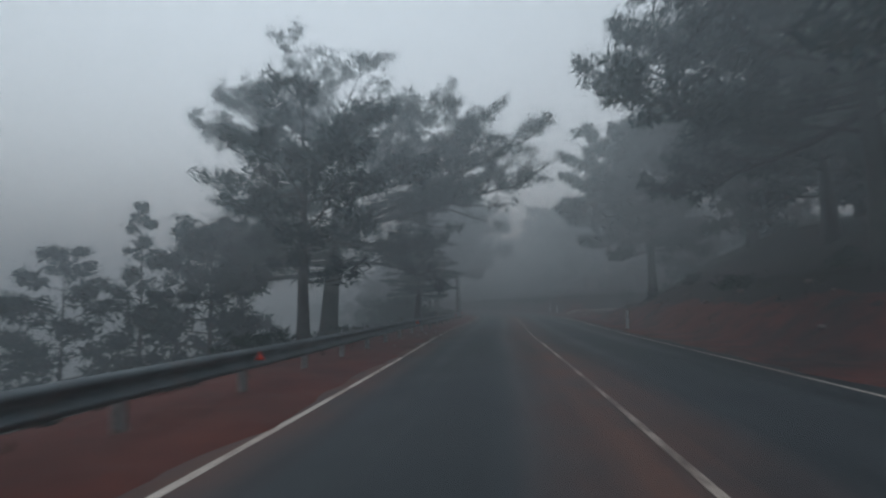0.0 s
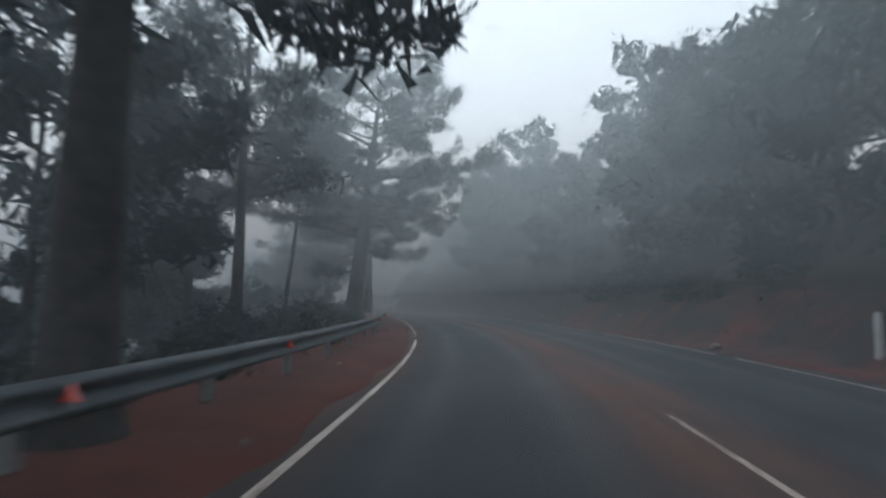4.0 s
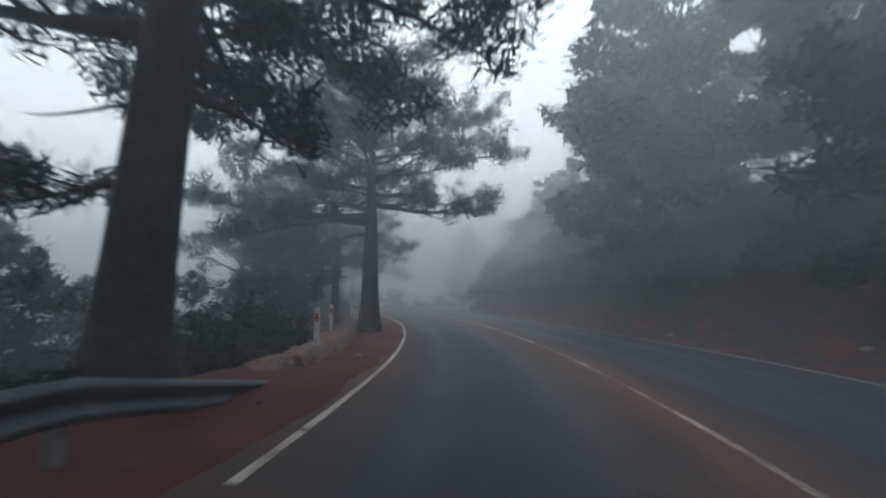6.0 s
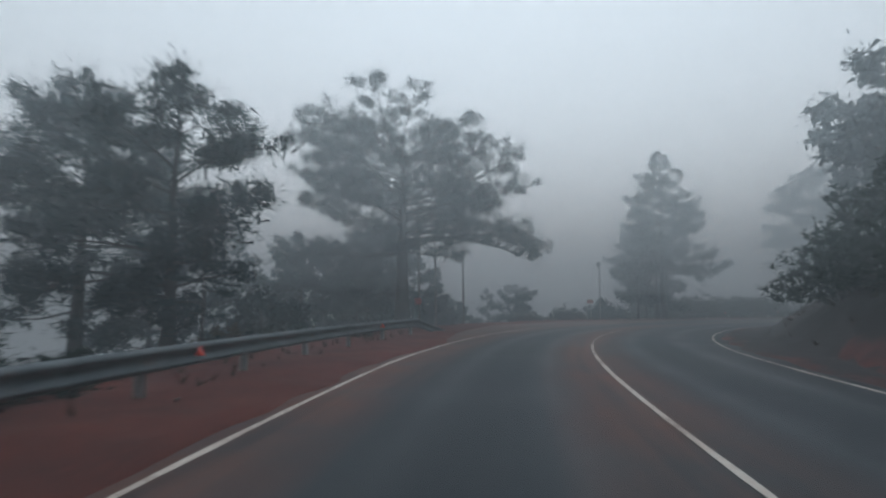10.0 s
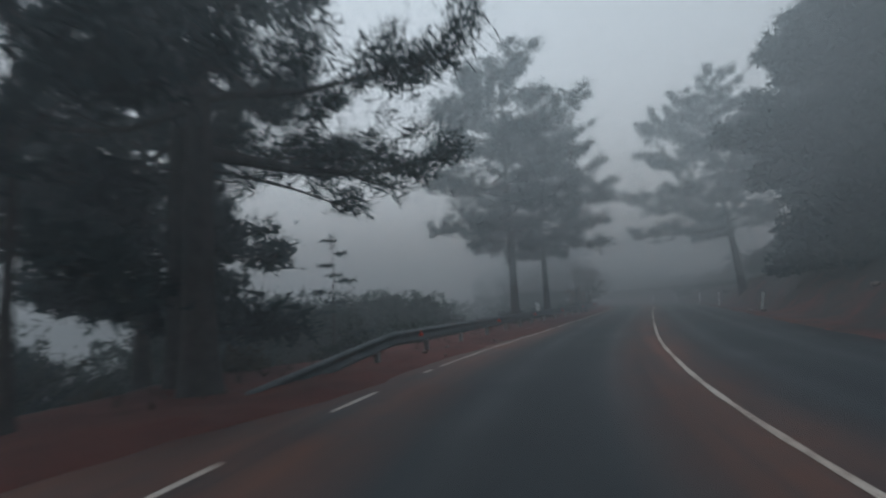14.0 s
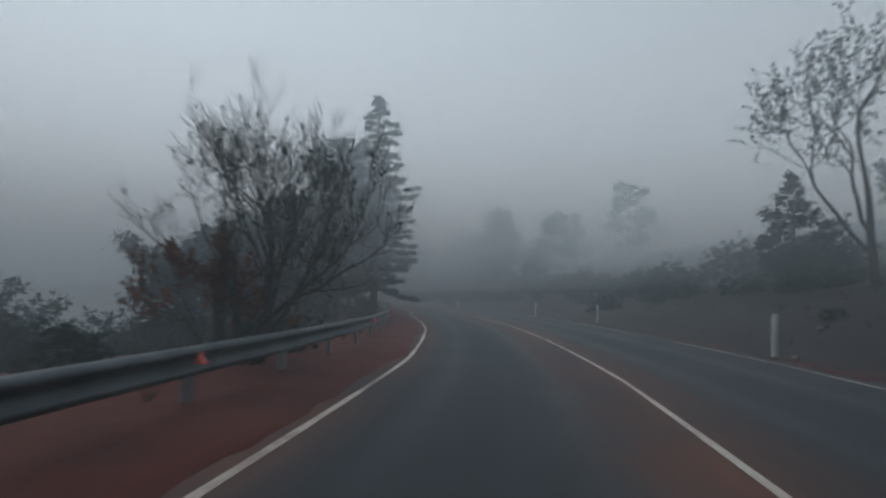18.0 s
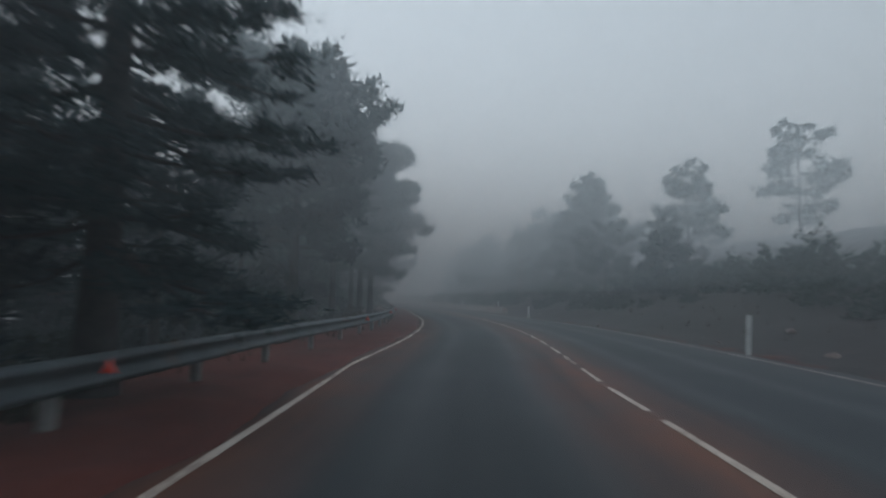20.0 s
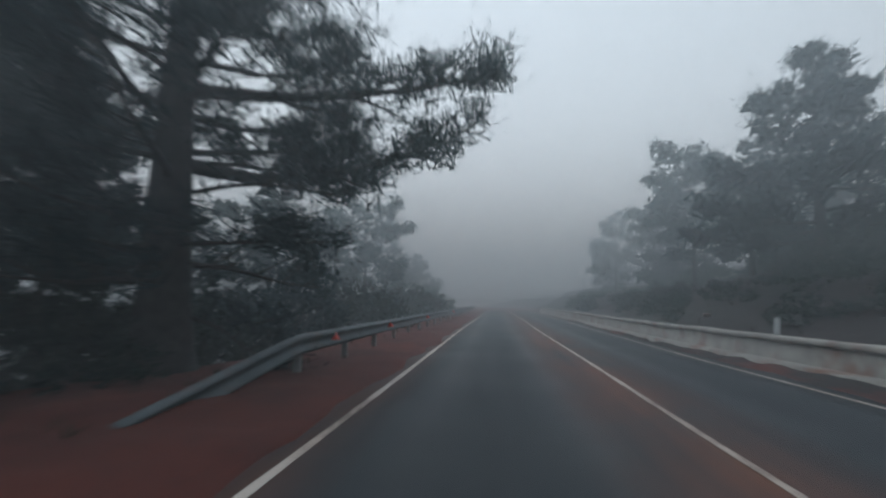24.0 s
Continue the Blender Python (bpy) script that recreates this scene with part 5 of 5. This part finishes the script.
bushes = [bush_mesh(1, 1.0, 1.0), bush_mesh(2, 1.3, 0.9), bush_mesh(3, 0.9, 1.2), bush_mesh(4, 1.1, 0.8, HEATH)]
big_bushes = [bush_mesh(5, 2.2, 2.2, LEAF, 300), bush_mesh(6, 2.1, 2.4, NEEDLE, 300), bush_mesh(7, 2.4, 2.0, LEAF, 300)]
huge_bush = bush_mesh(8, 3.6, 4.4, LEAF, 1250)
for s_, o_, k_ in ((45.6, -8.0, 3.5), (49.3, -10.5, 2.4), (47, -9.5, 1.7), (185, -14.5, 4.4), (189, -11.5, 4.0), (193, -13, 4.4), (184, -17, 6.0), (178, -15, 5.2), (181, -12, 3.6), (187, -13, 4.4), (182, -14, 4.6), (191, -15.5, 4.8), (66, -5.6, 1.3), (68.5, -6.6, 1.5), (71, -5.3, 1.2), (73, -6.5, 1.5), (75.5, -5.4, 1.3), (77.5, -6.1, 1.5), (80, -5.4, 1.3), (82, -6.6, 1.5), (70, -8.6, 1.8), (74, -9, 1.8), (78, -9.2, 1.8), (29, -7.5, 1.1), (31.5, -7.0, 1.0), (22, -7.4, 1.0), (86.6, -6.2, 1.1), (87.2, -5.6, 1.6), (201, -23, 6.4), (206, -22, 6.4), (211, -24, 7.0), (216, -22, 6.6), (221, -23, 7.2), (227, -21, 6.6), (199, -11, 2.2), (221, -8.5, 1.7), (224, -10, 2.2), (217, -11.5, 2.2), (227.5, -7.2, 1.7), (219.5, -13, 2.8), (226, -13, 2.8), (230, -9.5, 2.4), (70, 9.6, 1.3), (73.5, 9.0, 1.2), (77, 9.4, 1.5), (81, 8.9, 1.3), (84.5, 9.3, 1.5), (88.5, 8.9, 1.3), (92, 9.3, 1.5), (96, 8.8, 1.3), (99.5, 9.2, 1.5), (103, 8.8, 1.4), (106.5, 8.9, 1.6), (110, 8.6, 1.4), (113.5, 8.9, 1.6), (117, 8.6, 1.5), (104.5, 10.8, 2.0), (109, 10.9, 2.2), (114, 10.8, 2.0), (198, 10.6, 1.7), (201.5, 11.2, 2.0), (204, 11.8, 2.0), (209, 10.4, 1.7), (211.5, 11.5, 2.1), (194.5, 10.4, 1.6), (206.5, 13.5, 2.4), (200, 13.5, 2.4), (163, -10.5, 1.5), (168, -11, 2.2), (170, -13, 2.6), (166, -14.5, 2.6), (172, -15, 3.0), (174, -12, 2.4), (165.5, -11.8, 1.7), (161, -12.5, 1.7), (254, -11.5, 2.6), (269, -12, 2.6), (272, -13, 2.8), (275, -12, 2.6), (278, -13.5, 2.8), (281, -12, 2.4), (284, -13, 2.6), (287, -12, 2.6), (250, -12.5, 2.6), (246, -12, 2.4), (263, -11, 1.8), (260, -9.6, 1.6), (266.5, -12, 1.8), (257, -10, 1.8), (292.6, -6.4, 1.7), (294.8, -6.8, 1.7), (183, -9.5, 2.0), (187, -8.8, 1.8), (130, 9.6, 2.0), (133.5, 9.8, 2.3), (137, 9.4, 2.2), (127.5, 9.0, 1.7), (126, 8.0, 1.3), (129, 8.0, 1.4), (132, 8.0, 1.5), (135, 8.0, 1.5), (139, 8.2, 1.7), (123.5, 8.0, 1.2), (121, 8.3, 1.2), (297.5, -7.5, 2.2), (302, -6.5, 2.4), (308, -6.2, 2.6), (313, -6.5, 2.2), (322, -6, 2.6), (331, -6, 2.4), (290, -7.2, 1.8), (118.6, -5.6, 0.9), (120.2, -5.3, 1.0), (121.8, -5.9, 1.3), (123.5, -6.3, 1.5), (125.5, -6.6, 1.4), (120.5, -7.2, 1.5), (127, -12.5, 2.4), (124, -13, 2.0), (138.5, -10.5, 2.0), (88.8, -5.0, 1.3), (90.4, -4.9, 1.2), (92.0, -5.4, 1.4), (188.0, 9.2, 2.6), (190.4, 9.0, 2.5), (186.2, 10.6, 3.2), (189.0, 10.8, 3.4), (187.0, 12.0, 5.2), (190.5, 12.2, 5.6)):
    shrub(huge_bush if k_ > 3.4 else big_bushes[rngf.randrange(3)], s_, o_, rngf.uniform(0, 360), k_ / (4.4 if k_ > 3.4 else 2.2), "large dark evergreen bush in the fog", "large bushes")
for s_ in [*np.arange(224, 264, 2.6), *np.arange(268, 330, 3.0)]:
    rise_ = rngf.uniform(1.2, 2.1)
    shrub(big_bushes[rngf.randrange(3)], float(s_) + rngf.uniform(-1, 1), float(line_right(s_)) + (5.0 if s_ < 264 else 6.0) + rngf.uniform(0, 3.2), rngf.uniform(0, 360), rise_ / 2.2, "dark undergrowth bush on the low bank", "bank bushes")
SHRUB_SPOTS = [(s_ + rngf.uniform(-0.8, 0.8), rail_1(s_) - rngf.uniform(1.2, 3.4)) for s_ in np.arange(-6, 83, 1.7)]
SHRUB_SPOTS += [(s_ + rngf.uniform(-0.8, 0.8), -5.0 - rngf.uniform(0.2, 3.0)) for s_ in np.arange(86, 116, 3.4)]
SHRUB_SPOTS += [(s_ + rngf.uniform(-0.8, 0.8), rail_2(s_) - rngf.uniform(1.2, 3.5)) for s_ in np.arange(120, 142, 2.2)]
SHRUB_SPOTS += [(s_ + rngf.uniform(-0.8, 0.8), -9.0 - rngf.uniform(0.0, 4.0)) for s_ in np.arange(160, 172, 1.6)]
SHRUB_SPOTS += [(s_ + rngf.uniform(-0.8, 0.8), rail_3(s_) - rngf.uniform(1.3, 4.0)) for s_ in np.arange(172, 282, 2.6)]
SHRUB_SPOTS += [(s_ + rngf.uniform(-0.8, 0.8), line_right(s_) + rngf.uniform(3.0, 7.0)) for s_ in np.arange(214, 345, 2.4)]
SHRUB_SPOTS += [(s_ + rngf.uniform(-0.8, 0.8), line_right(s_) + rngf.uniform(4.0, 9.0)) for s_ in np.arange(0, 210, 5.5)]
SHRUB_SPOTS += [(s_ + rngf.uniform(-0.5, 0.5), line_right(s_) + rngf.uniform(2.6, 5.4)) for s_ in np.arange(262, 345, 1.1)]
for s_, o_ in SHRUB_SPOTS:
    if o_ < 0:
        shrub(bushes[rngf.randrange(4)], s_, float(o_), rngf.uniform(0, 360), rngf.uniform(0.35, 0.85), "low dark shrub among needle litter", "low shrubs")


def undergrowth(spots):
    """The low shrubs that cover the banks, too many to tell apart."""
    rng, out, forms = np.random.RandomState(33), [], []
    for _, leaves in bushes[:3]:
        v = np.zeros(len(leaves.vertices) * 3, dtype=np.float32)
        leaves.vertices.foreach_get("co", v)
        forms.append(v.reshape(-1, 3))
    for s, o in spots:
        a, k = rng.uniform(0, 6.3), rng.uniform(0.35, 0.85)
        v = forms[rng.randint(3)] * k
        c, sn = math.cos(a), math.sin(a)
        out.append(v @ np.array([[c, sn, 0], [-sn, c, 0], [0, 0, 1]]) + np.array(ground_at(s, o)) - [0, 0, 0.05])
    tagged(new("undergrowth", blades_mesh("undergrowth", np.concatenate(out), LEAF)), "low dark undergrowth covering the banks", "undergrowth", kind="stuff")


undergrowth([(s_, float(o_)) for s_, o_ in SHRUB_SPOTS if o_ >= 0])



# ---------- loose stones and dry tufts ----------
def scatter_stones():
    rng = np.random.RandomState(9)
    shapes = []
    for k in range(5):
        bm = bmesh.new()
        bmesh.ops.create_icosphere(bm, subdivisions=1, radius=1)
        for v in bm.verts:
            v.co = v.co * rng.uniform(0.7, 1.25)
            v.co.z *= 0.6
        shapes.append(bm_mesh("stone", bm, ROCK))
    for k in range(150):
        s, side = rng.uniform(2, 330), rng.rand()
        o = float(line_left(s) - rng.uniform(0.4, 1.6)) if side < 0.45 else float(line_right(s) + rng.uniform(0.6, 4.5))
        if side < 0.45 and 136 < s < 172:
            continue
        g, size = ground_at(s, o), rng.uniform(0.03, 0.09) * (1 if side < 0.45 else 1.9)
        ob = new("stone", shapes[rng.randint(5)])
        ob.matrix_world = pose(g.x, g.y, g.z + 0.05 + size * 0.2, 0, 0, rng.uniform(0, 360)) @ Matrix.Scale(size, 4)
        tagged(ob, "loose grey-red stone lying on the verge", "stone", "loose stones")


def scatter_tufts():
    rng = np.random.RandomState(10)
    s = rng.uniform(-20, 340, 5200)
    left = rng.rand(5200) < 0.5
    o = np.where(left, line_left(s) - apron(s) - 1.5 - rng.gamma(2.0, 1.6, 5200), line_right(s) + 1.4 + rng.gamma(2.0, 2.2, 5200))
    xy = on_route(s, o)
    z = ground_z(s, o, xy[:, 0], xy[:, 1])
    v = blades(np.c_[xy, z], np.zeros((5200, 3)), rng, 7, 0.26, 0.022, 0.45, 0.9)
    tagged(new("dry_grass", blades_mesh("dry_grass", v, HEATH)), "sparse dry grass tufts on banks and verges", "grass", kind="stuff")


def pale_stones():
    """Broken pale pieces lying at the foot of the bank and on the red verge."""
    rng = np.random.RandomState(14)
    for s, o, size in ((192.4, 6.1, 0.16), (192.9, 6.5, 0.11), (192.2, 6.6, 0.09), (21.7, -3.1, 0.10), (22.6, -2.85, 0.07), (23.4, -3.0, 0.09), (24.6, -2.7, 0.06), (278.8, -3.0, 0.06), (63.5, -2.5, 0.07)):
        bm = bmesh.new()
        bmesh.ops.create_cube(bm, size=1)
        for v in bm.verts:
            v.co = Vector((v.co.x * 1.3, v.co.y, v.co.z * 0.5)) + Vector(rng.uniform(-0.16, 0.16, 3))
        g = ground_at(s, o)
        ob = new("stone", bm_mesh("stone", bm, CONCRETE, 0.06))
        ob.matrix_world = pose(g.x, g.y, max(g.z, 0) + 0.05 + size * 0.2, 4, -6, rng.uniform(0, 360)) @ Matrix.Scale(size, 4)
        tagged(ob, "pale broken stone lying on red earth", "stone", "pale stones")


pale_stones()
shrub(bushes[0], 204.4, -3.75, 40, 0.75, "small dark bush growing through the guardrail", "low shrubs")
scatter_stones()
scatter_tufts()
